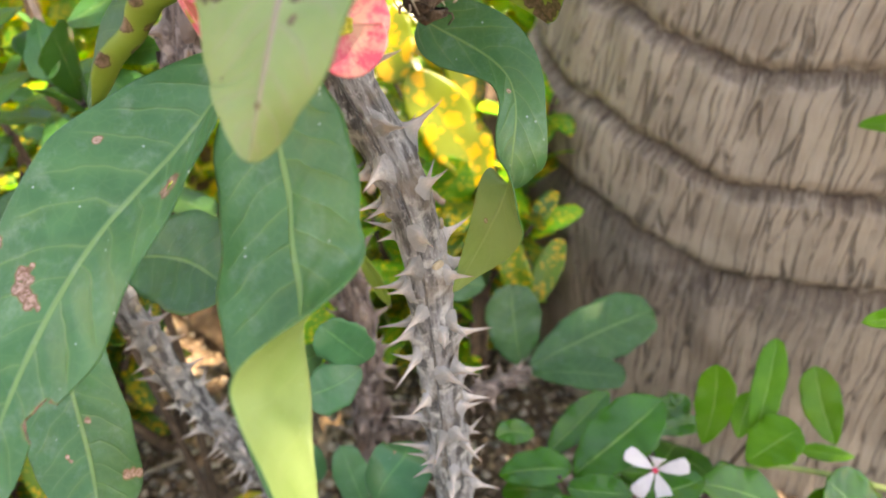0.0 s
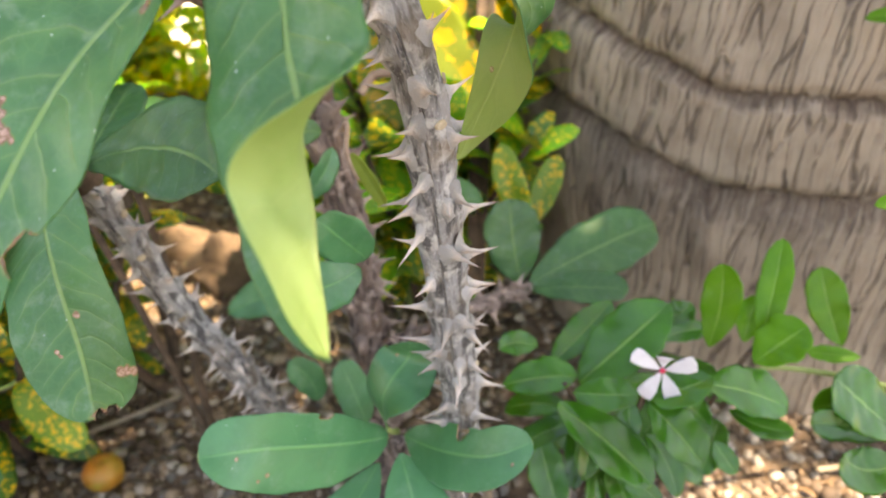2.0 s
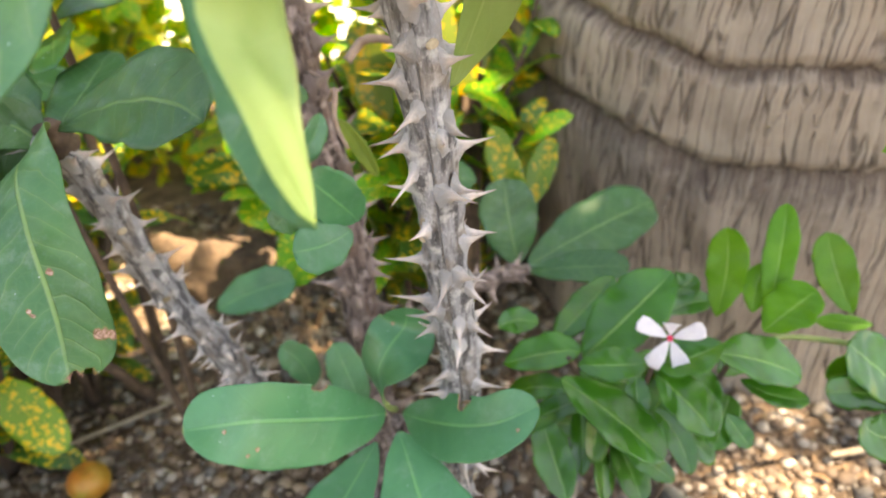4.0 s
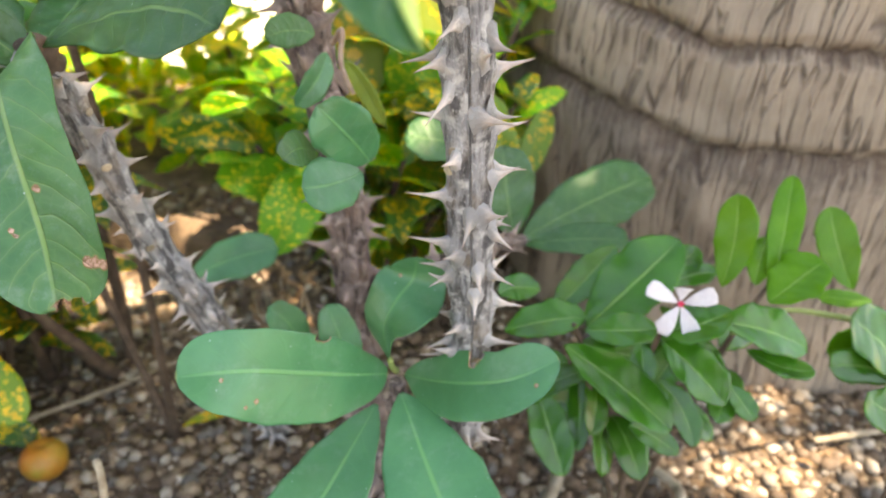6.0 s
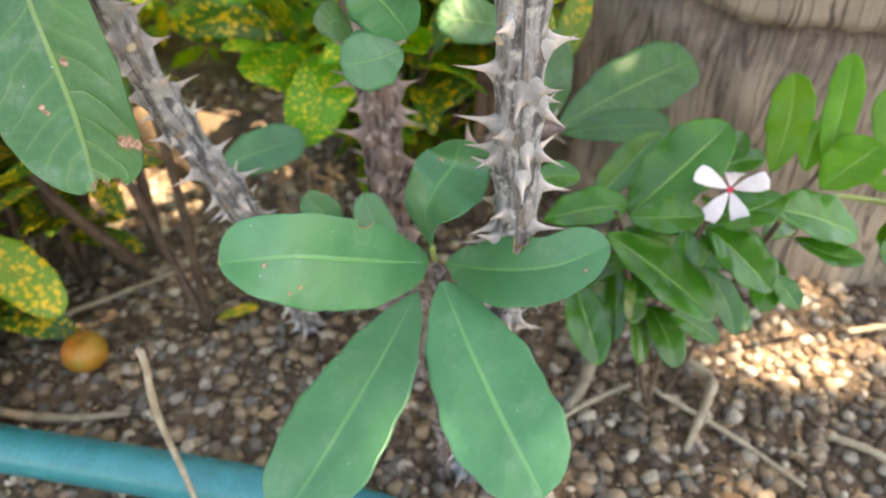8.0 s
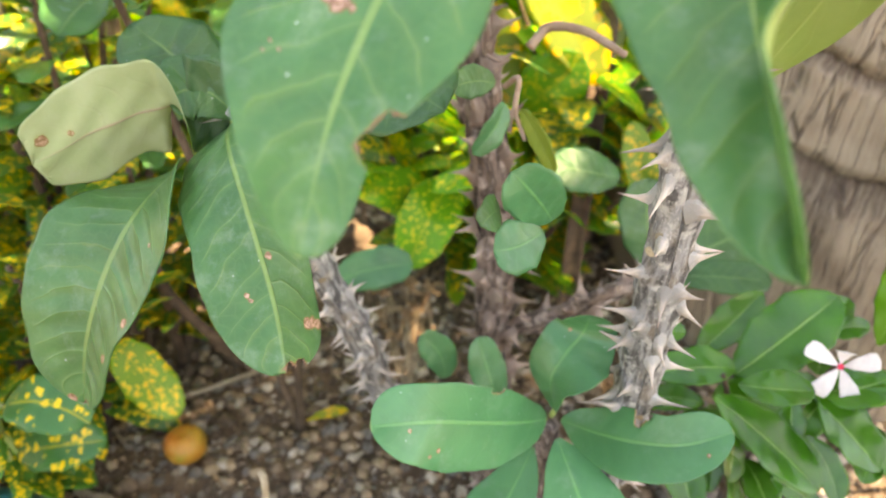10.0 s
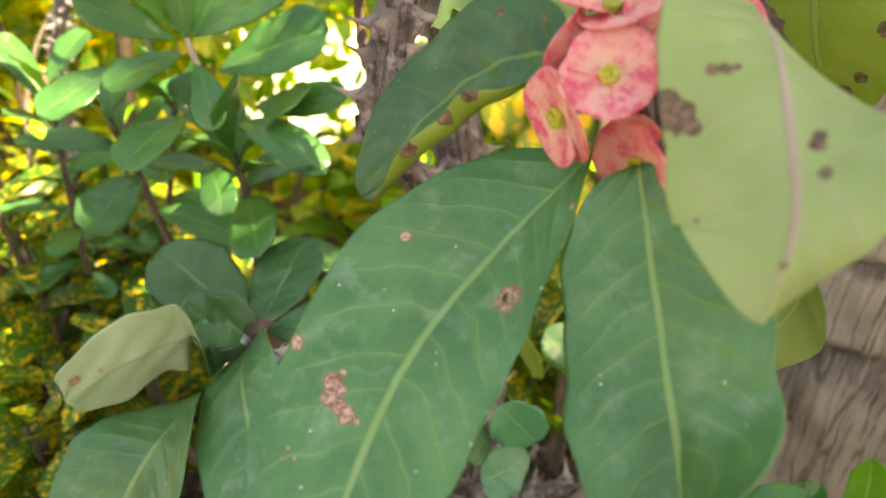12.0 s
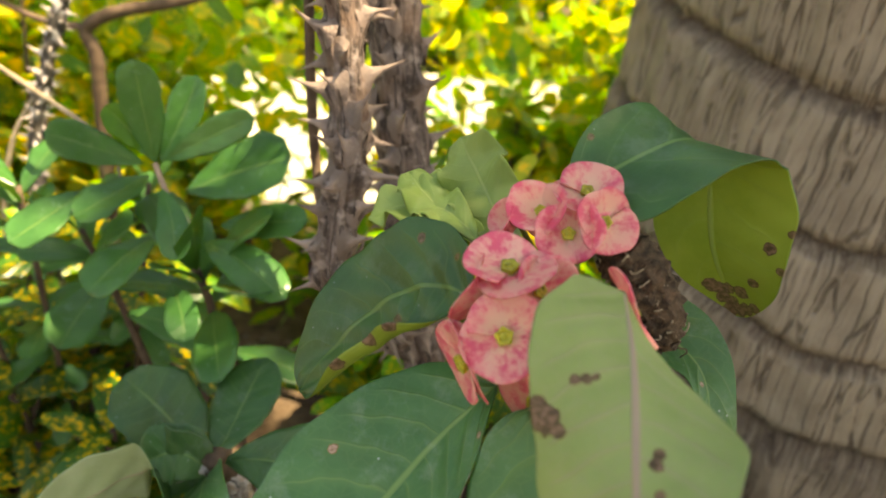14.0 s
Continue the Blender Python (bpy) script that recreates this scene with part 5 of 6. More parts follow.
for i in range(34):
    cx, cy, z0 = rng.uniform(0.085, 0.20), rng.uniform(0.335, 0.375), rng.uniform(0.09, 0.165)
    q = rng.uniform(0, 6.3)
    d = np.array((math.cos(q), math.sin(q) * 0.7, rng.uniform(-0.35, 0.35)))
    p, l = np.array((cx, cy, z0)), rng.uniform(0.042, 0.062)
    if cx > 0.145 and z0 < 0.14:
        continue
    blade("leaf", vinca, p, p + d * l * 0.5 + (0, 0, 0.006), p + d * l + (0, 0, -0.008), l * rng.uniform(0.36, 0.44), np.array((0, -0.5, 1)) + rng.normal(0, 0.3, 3), mats=(LEAF_VINCA, LEAF_VINCA_LIGHT), nu=20, nv=10, shape=(0.62, 0.5), fold=0.18, wave=0.02, seed=500 + i)
side_plant = thing("periwinkle", (0.285, 0.30, 0), "leafy green periwinkle sprig beside the palm", "flowering plant")
tube("stem", [(0.285, 0.30, -0.005), (0.286, 0.296, 0.09), (0.2873, 0.3101, 0.1632)], (0.002, 0.0018, 0.0014), STEM_BROWN, side_plant, n=10, sides=8)
for i, args in enumerate((((0.2873, 0.3101, 0.1632), (0.2603, 0.3234, 0.1834), (0.2468, 0.3308, 0.1948), 0.0418, (0.29, -0.59, 0.76)), ((0.2822, 0.2910, 0.1651), (0.2485, 0.2838, 0.1531), (0.2424, 0.2938, 0.1687), 0.0287, (0.02, -0.64, 0.77)), ((0.2873, 0.3101, 0.1632), (0.2460, 0.3167, 0.1729), (0.2320, 0.3153, 0.1702), 0.0210, (-0.01, -0.84, 0.54)))):
    blade("leaf", side_plant, *args, mats=(LEAF_VINCA, LEAF_LIME), nu=26, nv=12, shape=(0.62, 0.45), seed=80 + i)


sprig = thing("periwinkle", (0.40, 0.42, 0), "thin green leafy sprig beside the palm trunk", "flowering plant")
tube("stem", [(0.40, 0.42, -0.005), (0.40, 0.43, 0.2), (0.37, 0.46, 0.33), (0.345, 0.47, 0.372)], (0.0022, 0.002, 0.0016, 0.001), STEM_GREEN, sprig, n=20, sides=8)
tube("stem", [(0.40, 0.42, -0.005), (0.37, 0.38, 0.2), (0.30, 0.33, 0.318)], (0.0022, 0.002, 0.0012), STEM_GREEN, sprig, n=20, sides=8)
for i, (a, b, w) in enumerate((((0.345, 0.470, 0.372), (0.285, 0.476, 0.373), 0.016), ((0.345, 0.470, 0.372), (0.300, 0.455, 0.392), 0.015), ((0.295, 0.330, 0.318), (0.226, 0.322, 0.322), 0.015), ((0.295, 0.330, 0.318), (0.240, 0.31, 0.336), 0.014))):
    blade("leaf", sprig, a, (np.array(a) + b) / 2 + (0, 0, 0.006), b, w, (0.1, -0.6, 0.8), mats=(LEAF_VINCA_LIGHT, LEAF_VINCA_LIGHT), nu=24, nv=12, shape=(0.7, 0.6), fold=0.25, seed=540 + i)


def periwinkle_flower(parent, at, facing, size):
    z = Vector(facing).normalized()
    x = (Vector((0, 0, 1)) - z * z.z).normalized()
    y = z.cross(x)
    at = Vector(at)
    core = mesh_cup(parent, at, x, y, z, size * 0.45)
    core.name, core.data.name = "flower", "flower"
    core["label"] = "white five-petalled flower with a crimson eye"
    core.data.materials[0] = PETAL_CORE
    for k in range(5):
        a = math.radians((0, 68, 152, 208, 292)[k])
        d = x * math.cos(a) + y * math.sin(a)
        s = z.cross(d)
        b = at + d * size * 0.03
        c = at + d * size * 0.28 + z * size * 0.05
        t = at + d * size * (0.52 if k != 0 else 0.22) + (z * size * 0.02 if k else z * size * 0.2)
        blade("petal", core, b, c, t, size * 0.26, z, mats=(PETAL_WHITE, PETAL_WHITE), shape=(0.85, 0.22), nu=18, nv=10, fold=0.05, wave=0.03, seed=90 + k, thick=0.0004, stalk=0.15)


periwinkle_flower(vinca, (0.1335, 0.3175, 0.2160), (-0.25, -0.85, 0.5), 0.038)

# ---- things on the ground ----
hose = tagged(tube("garden_hose", [(-1.2, 0.46, 0.015), (-0.7, 0.40, 0.015), (-0.41, 0.352, 0.015), (-0.295, 0.326, 0.015), (-0.135, 0.286, 0.015), (-0.045, 0.256, 0.015), (0.12, 0.17, 0.015), (0.3, 0.0, 0.015), (0.4, -0.5, 0.015)], (0.0155, 0.0155), HOSE, n=120, sides=24), "teal plastic garden hose lying on the soil", "hose")


def build_fruit():
    rng = np.random.RandomState(2)
    verts, faces = [], []
    c = np.array((-0.288, 0.418, 0.016))
    for i in range(17):
        for j in range(28):
            p, a = math.pi * i / 16, 2 * math.pi * j / 28
            d = np.array((math.sin(p) * math.cos(a), math.sin(p) * math.sin(a), math.cos(p) * 0.92))
            verts.append(c + d * 0.0172 * (1 + 0.03 * wobble(d, 3)) - np.array((0, 0, 0.003)) * math.exp(-(p / 0.25) ** 2))
    faces = [(i * 28 + j, i * 28 + (j + 1) % 28, i * 28 + 28 + (j + 1) % 28, i * 28 + 28 + j) for i in range(16) for j in range(28)]
    tagged(mesh_object("fallen_fruit", verts, faces, FRUIT), "small orange and green fallen fruit on soil", "fruit")


build_fruit()
TWIGS = [([(-0.181, 0.293, 0.142), (-0.178, 0.288, 0.137), (-0.179, 0.283, 0.10), (-0.172, 0.275, 0.05), (-0.165, 0.265, 0.0)], 0.0022, "pale bent dry stalk standing in the soil"),
         ([(0.322, 0.408, 0.012), (0.362, 0.412, 0.013), (0.43, 0.42, 0.012)], 0.0030, "straight pale dry twig on the gravel"),
         ([(0.088, 0.420, 0.004), (0.105, 0.395, 0.013), (0.093, 0.365, 0.012), (0.071, 0.338, 0.005)], 0.0052, "bent brown root lying on the soil"),
         ([(0.068, 0.335, 0.010), (0.098, 0.351, 0.011), (0.130, 0.366, 0.009)], 0.0022, "short brown twig on the gravel"),
         ([(0.135, 0.371, 0.010), (0.165, 0.338, 0.011), (0.195, 0.306, 0.010), (0.222, 0.272, 0.008)], 0.0021, "thin grey twig on the gravel"),
         ([(0.174, 0.395, 0.010), (0.190, 0.364, 0.014), (0.180, 0.343, 0.013), (0.152, 0.305, 0.007)], 0.0042, "grey weathered twig on the gravel"),
         ([(0.258, 0.311, 0.009), (0.282, 0.291, 0.012), (0.300, 0.263, 0.009)], 0.0030, "pale forked twig on the gravel"),
         ([(-0.36, 0.375, 0.008), (-0.29, 0.358, 0.010), (-0.24, 0.362, 0.008)], 0.0035, "brown half-buried root on the soil"),
         ([(-0.33, 0.47, 0.006), (-0.27, 0.505, 0.008), (-0.22, 0.545, 0.006)], 0.0022, "thin brown twig on the soil")]
for pts, r, label in TWIGS:
    tagged(tube("twig", pts, (r * 0.9, r, r * 0.6), WOOD_DEAD, n=24, sides=10, rough=0.25, rough_scale=160), label, "twig")
blade_leaf = thing("fallen_leaf", (-0.18, 0.465, 0.006), "small yellow fallen leaf on the soil", "leaf")
blade("leaf", blade_leaf, (-0.197, 0.458, 0.006), (-0.18, 0.467, 0.010), (-0.163, 0.472, 0.007), 0.011, (0, -0.2, 1), mats=(CROTON_GOLD, CROTON_GOLD), nu=16, nv=8)
dry_leaf = thing("fallen_leaf", (0.2, 0.235, 0.01), "large curled dry brown leaf on the gravel", "leaf")
blade("leaf", dry_leaf, (0.125, 0.235, 0.014), (0.19, 0.225, 0.03), (0.235, 0.238, 0.012), 0.035, (0, -0.3, 1), mats=(DRY, DRY), nu=24, nv=12, fold=0.4, wave=0.08)



def build_litter():
    """Crumbled dry leaves on the soil."""
    rng = np.random.RandomState(17)
    verts, faces = [], []
    for i in range(420):
        x, y = rng.uniform(-0.5, 0.45), rng.uniform(0.22, 0.85)
        a, ln = rng.uniform(0, 6.3), rng.uniform(0.005, 0.020)
        d, o = np.array((math.cos(a), math.sin(a), rng.uniform(-0.2, 0.3))) * ln, np.array((-math.sin(a), math.cos(a), rng.uniform(-0.3, 0.3))) * ln * rng.uniform(0.2, 0.5)
        p = np.array((x, y, ground_height(x, y) + 0.004))
        f0 = len(verts)
        bend = (0, 0, ln * rng.uniform(0.05, 0.3))
        verts += [p - d * 0.5, p - d * 0.1 + o * 0.6 + bend, p + d * 0.5, p - o * 0.5 + bend, p + (0, 0, 0.001)]
        faces += [(f0, f0 + 4, f0 + 1), (f0 + 1, f0 + 4, f0 + 2), (f0 + 2, f0 + 4, f0 + 3), (f0 + 3, f0 + 4, f0)]
    tagged(mesh_object("leaf_litter", verts, faces, LITTER, smooth=False), "crumbled brown dry leaves lying on soil", "litter", kind="stuff")


build_litter()


def build_weed(at, height):
    """A dried weed: thin stalks with small pale heads."""
    rng = np.random.RandomState(23)
    weed = thing("dry_weed", at, "small dried weed with pale crumbly heads", "weed")
    at = np.array(at)
    for i in range(16):
        a, r = rng.uniform(0, 6.3), rng.uniform(0.004, 0.026)
        top = at + (math.cos(a) * r, math.sin(a) * r, height * rng.uniform(0.6, 1.0))
        tube("stalk", [at, (at + top) / 2 + rng.normal(0, 0.003, 3), top], (0.0009, 0.0007, 0.0005), WOOD_DEAD, weed, n=8, sides=5)
        for q in range(6):
            d = rng.normal(0, 0.006, 3)
            blade("head", weed, top, top + d * 0.5 + (0, 0, 0.002), top + d, 0.004, (0, -0.5, 1), mats=(LITTER, LITTER), nu=6, nv=4, seed=700 + i * 6 + q)


build_weed((-0.111, 0.502, 0.0), 0.134)


def build_clod(at, size, seed, label):
    """A rough lump of earth."""
    verts, m, n = [], 28, 40
    for i in range(m + 1):
        p = 0.5 * math.pi * i / m
        for j in range(n):
            a = 2 * math.pi * j / n
            d = np.array((math.cos(p) * math.cos(a), math.cos(p) * math.sin(a) * 0.8, math.sin(p) * 0.75))
            k = 1 + 0.25 * wobble(d * 1.7 + seed, 1) + 0.10 * wobble(d * 5 + seed, 1) + 0.05 * wobble(d * 13, 1)
            verts.append(np.array(at) + d * size * k - (0, 0, 0.008))
    faces = [(i * n + j, i * n + (j + 1) % n, i * n + n + (j + 1) % n, i * n + n + j) for i in range(m) for j in range(n)]
    tagged(mesh_object("earth_clod", verts, faces, SOIL), label, "clod")


build_clod((-0.232, 0.745, 0), 0.082, 3, "rough brown clod of earth in the sun")
build_clod((-0.34, 0.80, 0), 0.05, 5, "small brown clod of earth")

# ---- plants in the background ----
def shrub(name, at, label, height, stems, leaves, size, mats, seed, spread=0.16, slim=0.33, lean=0.5, low=0.15, group=""):
    """A leafy shrub: a few stems and leaves set along them, each a part."""
    rng = np.random.RandomState(seed)
    sh = thing(name, at, label, "shrub", group)
    at = np.array(at, float)
    per = max(1, leaves // stems)
    for s in range(stems):
        a = rng.uniform(0, 6.3)
        out = np.array((math.cos(a), math.sin(a), 0)) * spread * rng.uniform(0.4, 1)
        h = height * rng.uniform(0.65, 1.0)
        pts = [at, at + out * 0.35 + (0, 0, h * 0.4), at + out * 0.8 + (0, 0, h * 0.8), at + out + (0, 0, h)]
        tube("stem", pts, (0.005, 0.004, 0.003, 0.002), STEM_BROWN, sh, n=12, sides=7)
        path = spline(pts, 40)
        for k in range(per):
            f = low + (1 - low) * (k + rng.rand()) / per
            p = path[int(f * 40)]
            q = k * 2.4 + rng.uniform(-0.5, 0.5)
            d = unit(np.array((math.cos(q), math.sin(q), rng.uniform(-0.2, 0.9) * (0.4 + f))))
            ln = size * rng.uniform(0.6, 1.15)
            tipp = p + d * ln + (0, 0, -lean * ln * rng.uniform(0.0, 0.7))
            mid = p + d * ln * 0.5 + (0, 0, ln * 0.12)
            nn = np.array((0, 0, 1.0)) + rng.normal(0, 0.35, 3)
            blade("leaf", sh, p, mid, tipp, ln * slim * rng.uniform(0.85, 1.15), nn, mats=(mats[rng.randint(len(mats))],) * 2, shape=(0.6, 0.55), nu=10, nv=6, fold=0.2, wave=0.04, seed=rng.randint(9999))
    return sh


GB = "spotted shrubs behind"
for k, (x, y, h, m) in enumerate([(-0.42, 0.62, 0.30, (CROTON,)), (-0.52, 0.50, 0.30, (CROTON,)), (-0.50, 0.80, 0.30, (CROTON, CROTON_LIGHT)), (-0.05, 0.69, 0.26, (CROTON_LIGHT, CROTON)), (-0.02, 0.82, 0.34, (CROTON_LIGHT,)), (-0.02, 0.66, 0.30, (CROTON_LIGHT, CROTON)), (0.06, 0.80, 0.42, (CROTON_LIGHT, CROTON_GOLD)),
                                  (-0.60, 0.85, 0.50, (CROTON, CROTON_GOLD)), (-0.20, 1.0, 0.20, (CROTON_GOLD, CROTON_LIGHT)), (0.02, 1.1, 0.36, (CROTON_GOLD, CROTON_LIGHT)), (-0.52, 1.1, 0.26, (CROTON_GOLD, CROTON))]):
    shrub("croton", (x, y, 0), "croton shrub with yellow-spotted green leaves", h, 5, 90, 0.085, m, 200 + k, group=GB)
for k, (x, y, h, n) in enumerate([(-0.40, 0.38, 0.15, 45), (-0.37, 0.45, 0.20, 60), (-0.33, 0.53, 0.26, 80), (-0.45, 0.46, 0.30, 90), (-0.40, 0.55, 0.34, 80)]):
    shrub("croton", (x, y, 0), "dark croton shrub thickly spotted with yellow", h, 5, n, 0.066, (CROTON,), 230 + k, spread=0.10, group=GB)


def croton_leaf(plant, root, mat, stalk, seed, base, *rest):
    """A croton leaf on a stalk that rises from the root."""
    blade("leaf", plant, base, *rest, mats=(mat, mat), shape=(0.55, 0.5), nu=20, nv=10, fold=0.15, wave=0.03, seed=seed)
    tube("leaf_stalk", [np.array(base), np.array(base) * 0.55 + np.array(root) * 0.45 + (0, 0, 0.04), np.array(root)], (0.0016, 0.002, 0.0025), stalk, plant, n=12, sides=7)


near_croton = thing("croton", (-0.03, 0.66, 0), "bright green croton with yellow-spotted leaves", "shrub", GB)
croton_leaf(near_croton, (-0.03, 0.66, 0.0), CROTON_LIGHT, STEM_GREEN, 600, (-0.0779, 0.5524, 0.1571), (-0.1118, 0.5486, 0.1960), (-0.1609, 0.5407, 0.1930), 0.0521, (0.41, -0.40, 0.82))
croton_leaf(near_croton, (-0.03, 0.66, 0.0), CROTON_LIGHT, STEM_GREEN, 601, (-0.0827, 0.5523, 0.1570), (-0.1033, 0.5210, 0.1734), (-0.1119, 0.4881, 0.1518), 0.0423, (0.26, -0.19, 0.95))
croton_leaf(near_croton, (-0.03, 0.66, 0.0), CROTON_LIGHT, STEM_GREEN, 602, (-0.0154, 0.6216, 0.2228), (-0.0025, 0.6182, 0.2532), (0.0264, 0.6183, 0.2887), 0.0573, (-0.23, -0.97, 0.10))
croton_leaf(near_croton, (-0.03, 0.66, 0.0), CROTON_LIGHT, STEM_GREEN, 603, (-0.0764, 0.5594, 0.1950), (-0.0937, 0.5174, 0.1944), (-0.1107, 0.4766, 0.1573), 0.0479, (0.14, -0.46, 0.88))
croton_leaf(near_croton, (-0.03, 0.66, 0.0), CROTON_LIGHT, STEM_GREEN, 604, (-0.0147, 0.6113, 0.2389), (-0.0024, 0.6001, 0.2584), (0.0250, 0.5982, 0.2923), 0.0547, (-0.38, -0.92, 0.05))
croton_leaf(near_croton, (-0.03, 0.66, 0.0), CROTON_LIGHT, STEM_GREEN, 605, (-0.1169, 0.6285, 0.1619), (-0.1434, 0.6338, 0.2051), (-0.1855, 0.6251, 0.2276), 0.0487, (0.24, -0.95, 0.20))
croton_leaf(near_croton, (-0.03, 0.66, 0.0), CROTON_LIGHT, STEM_GREEN, 606, (-0.0331, 0.6597, 0.2075), (-0.0138, 0.6502, 0.2290), (-0.0170, 0.6612, 0.2805), 0.0467, (0.07, -1.00, 0.00))
croton_leaf(near_croton, (-0.03, 0.66, 0.0), CROTON_LIGHT, STEM_GREEN, 607, (-0.1515, 0.6829, 0.2423), (-0.1165, 0.6457, 0.2440), (-0.0782, 0.5953, 0.2232), 0.0508, (-0.48, -0.55, 0.69))
edge_croton = thing("croton", (-0.40, 0.37, 0), "low croton with broad yellow-spotted leaves over the soil", "shrub", GB)
croton_leaf(edge_croton, (-0.40, 0.37, 0.0), CROTON_BROAD, STEM_GREEN, 630, (-0.352, 0.336, 0.140), (-0.315, 0.325, 0.166), (-0.290, 0.320, 0.145), 0.036, (0.1, -0.55, 0.8))
croton_leaf(edge_croton, (-0.40, 0.37, 0.0), CROTON_BROAD, STEM_GREEN, 631, (-0.362, 0.342, 0.090), (-0.324, 0.330, 0.113), (-0.287, 0.325, 0.125), 0.032, (0.0, -0.6, 0.8))
croton_leaf(edge_croton, (-0.40, 0.37, 0.0), CROTON_PALE, STEM_GREEN, 632, (-0.312, 0.404, 0.138), (-0.288, 0.385, 0.124), (-0.264, 0.376, 0.094), 0.034, (0.3, -0.7, 0.6))
gold_croton = thing("croton", (0.06, 0.72, 0), "croton shrub with mostly golden yellow leaves", "shrub", GB)
croton_leaf(gold_croton, (0.06, 0.72, 0.0), CROTON_GOLD_SHADED, STEM_BROWN, 620, (0.0425, 0.6041, 0.2660), (0.0149, 0.6117, 0.3189), (-0.0280, 0.6158, 0.3665), 0.0555, (0.20, -0.95, 0.25))
croton_leaf(gold_croton, (0.06, 0.72, 0.0), CROTON_GOLD_SHADED, STEM_BROWN, 621, (0.0481, 0.6212, 0.2752), (0.0442, 0.6487, 0.3323), (0.0104, 0.6538, 0.3909), 0.0527, (0.06, -0.96, 0.29))
croton_leaf(gold_croton, (0.06, 0.72, 0.0), CROTON_GOLD_SHADED, STEM_BROWN, 622, (-0.0392, 0.6303, 0.3521), (-0.0470, 0.6480, 0.3821), (-0.0447, 0.6657, 0.4124), 0.0450, (0.01, -0.86, 0.51))
croton_leaf(gold_croton, (0.06, 0.72, 0.0), CROTON_PALE, STEM_BROWN, 623, (0.0769, 0.5031, 0.2014), (0.0607, 0.5111, 0.2322), (0.0542, 0.5223, 0.2682), 0.026, (0.04, -0.96, 0.29))
croton_leaf(gold_croton, (0.06, 0.72, 0.0), CROTON_PALE, STEM_BROWN, 624, (0.0817, 0.5055, 0.2052), (0.0906, 0.5202, 0.2282), (0.1040, 0.5346, 0.2512), 0.023, (-0.01, -0.84, 0.54))
croton_leaf(gold_croton, (0.06, 0.72, 0.0), CROTON_GOLD_SHADED, STEM_BROWN, 625, (-0.0353, 0.6106, 0.2377), (-0.0462, 0.6265, 0.2810), (-0.0463, 0.6407, 0.3218), 0.0438, (0.02, -0.94, 0.34))


def whorl_shrub(at, label, stems, seed, ln=0.052):
    """A shrub with whorls of spoon-shaped leaves along each stem."""
    rng = np.random.RandomState(seed)
    sh = thing("shrub", at, label, "shrub", "small-leaved shrubs")
    for pts, start, count in stems:
        tube("stem", pts, (0.0035, 0.003, 0.0022), STEM_BROWN, sh, n=30, sides=8, rough=0.15)
        path = spline(pts, 60)
        tan = unit(path[-1] - path[-8])
        for k in range(count):
            f = start + (1 - start) * (k / (count - 1)) ** 0.8
            p = path[int(f * 60)]
            q = k * 2.4 + rng.uniform(-0.3, 0.3)
            rise = -0.15 + 1.5 * max(0, f - 0.72) / 0.28 + rng.uniform(-0.25, 0.25)
            d = unit(np.array((math.cos(q), math.sin(q), rise)))
            l = ln * rng.uniform(0.75, 1.2)
            tipp = p + d * l + (0, 0, -0.12 * l)
            nn = np.array((-0.1, -0.25, 1.0)) + rng.normal(0, 0.3, 3)
            blade("leaf", sh, p, p + d * l * 0.5 + (0, 0, l * 0.06), tipp, l * rng.uniform(0.36, 0.46), nn, mats=(LEAF_BUSH, LEAF_BUSH), shape=(0.9, 0.42), nu=16, nv=8, fold=0.2, wave=0.03, seed=rng.randint(9999))
    return sh


bush = whorl_shrub((-0.20, 0.45, 0), "spoon-leaved dark green shrub with brown stems", [([(-0.20, 0.45, 0), (-0.19, 0.43, 0.2), (-0.205, 0.43, 0.36), (-0.2126, 0.4292, 0.402)], 0.62, 11), ([(-0.20, 0.45, 0), (-0.25, 0.47, 0.2), (-0.29, 0.48, 0.34), (-0.31, 0.48, 0.40)], 0.65, 9)], 301, 0.060)
tube("stem", [(-0.2126, 0.4292, 0.400), (-0.226, 0.440, 0.428), (-0.2423, 0.4560, 0.460)], (0.0024, 0.0022, 0.0018), STEM_PINK, bush, n=16, sides=8, rough=0.15)
SPOON_LEAF = dict(mats=(LEAF_BUSH, LEAF_BUSH), shape=(0.85, 0.42), nu=24, nv=12, fold=0.15, wave=0.02)
blade("leaf", bush, (-0.2428, 0.4574, 0.4592), (-0.2453, 0.4565, 0.4913), (-0.2470, 0.4551, 0.5226), 0.0249, (0.22, -0.97, -0.02), seed=400, **SPOON_LEAF)
blade("leaf", bush, (-0.2394, 0.4583, 0.4610), (-0.2287, 0.4711, 0.4812), (-0.2184, 0.4767, 0.5101), 0.0249, (-0.21, -0.88, 0.42), seed=401, **SPOON_LEAF)
blade("leaf", bush, (-0.2377, 0.4583, 0.4611), (-0.2050, 0.4513, 0.4808), (-0.1756, 0.4423, 0.4968), 0.0200, (-0.36, -0.90, 0.23), seed=402, **SPOON_LEAF)
blade("leaf", bush, (-0.2464, 0.4589, 0.4621), (-0.2552, 0.4658, 0.4764), (-0.2743, 0.4711, 0.4870), 0.0140, (-0.00, -0.90, 0.44), seed=403, **SPOON_LEAF)
blade("leaf", bush, (-0.2497, 0.4573, 0.4588), (-0.2790, 0.4471, 0.4722), (-0.2948, 0.4353, 0.4820), 0.0270, (0.57, -0.46, 0.68), seed=404, **SPOON_LEAF)
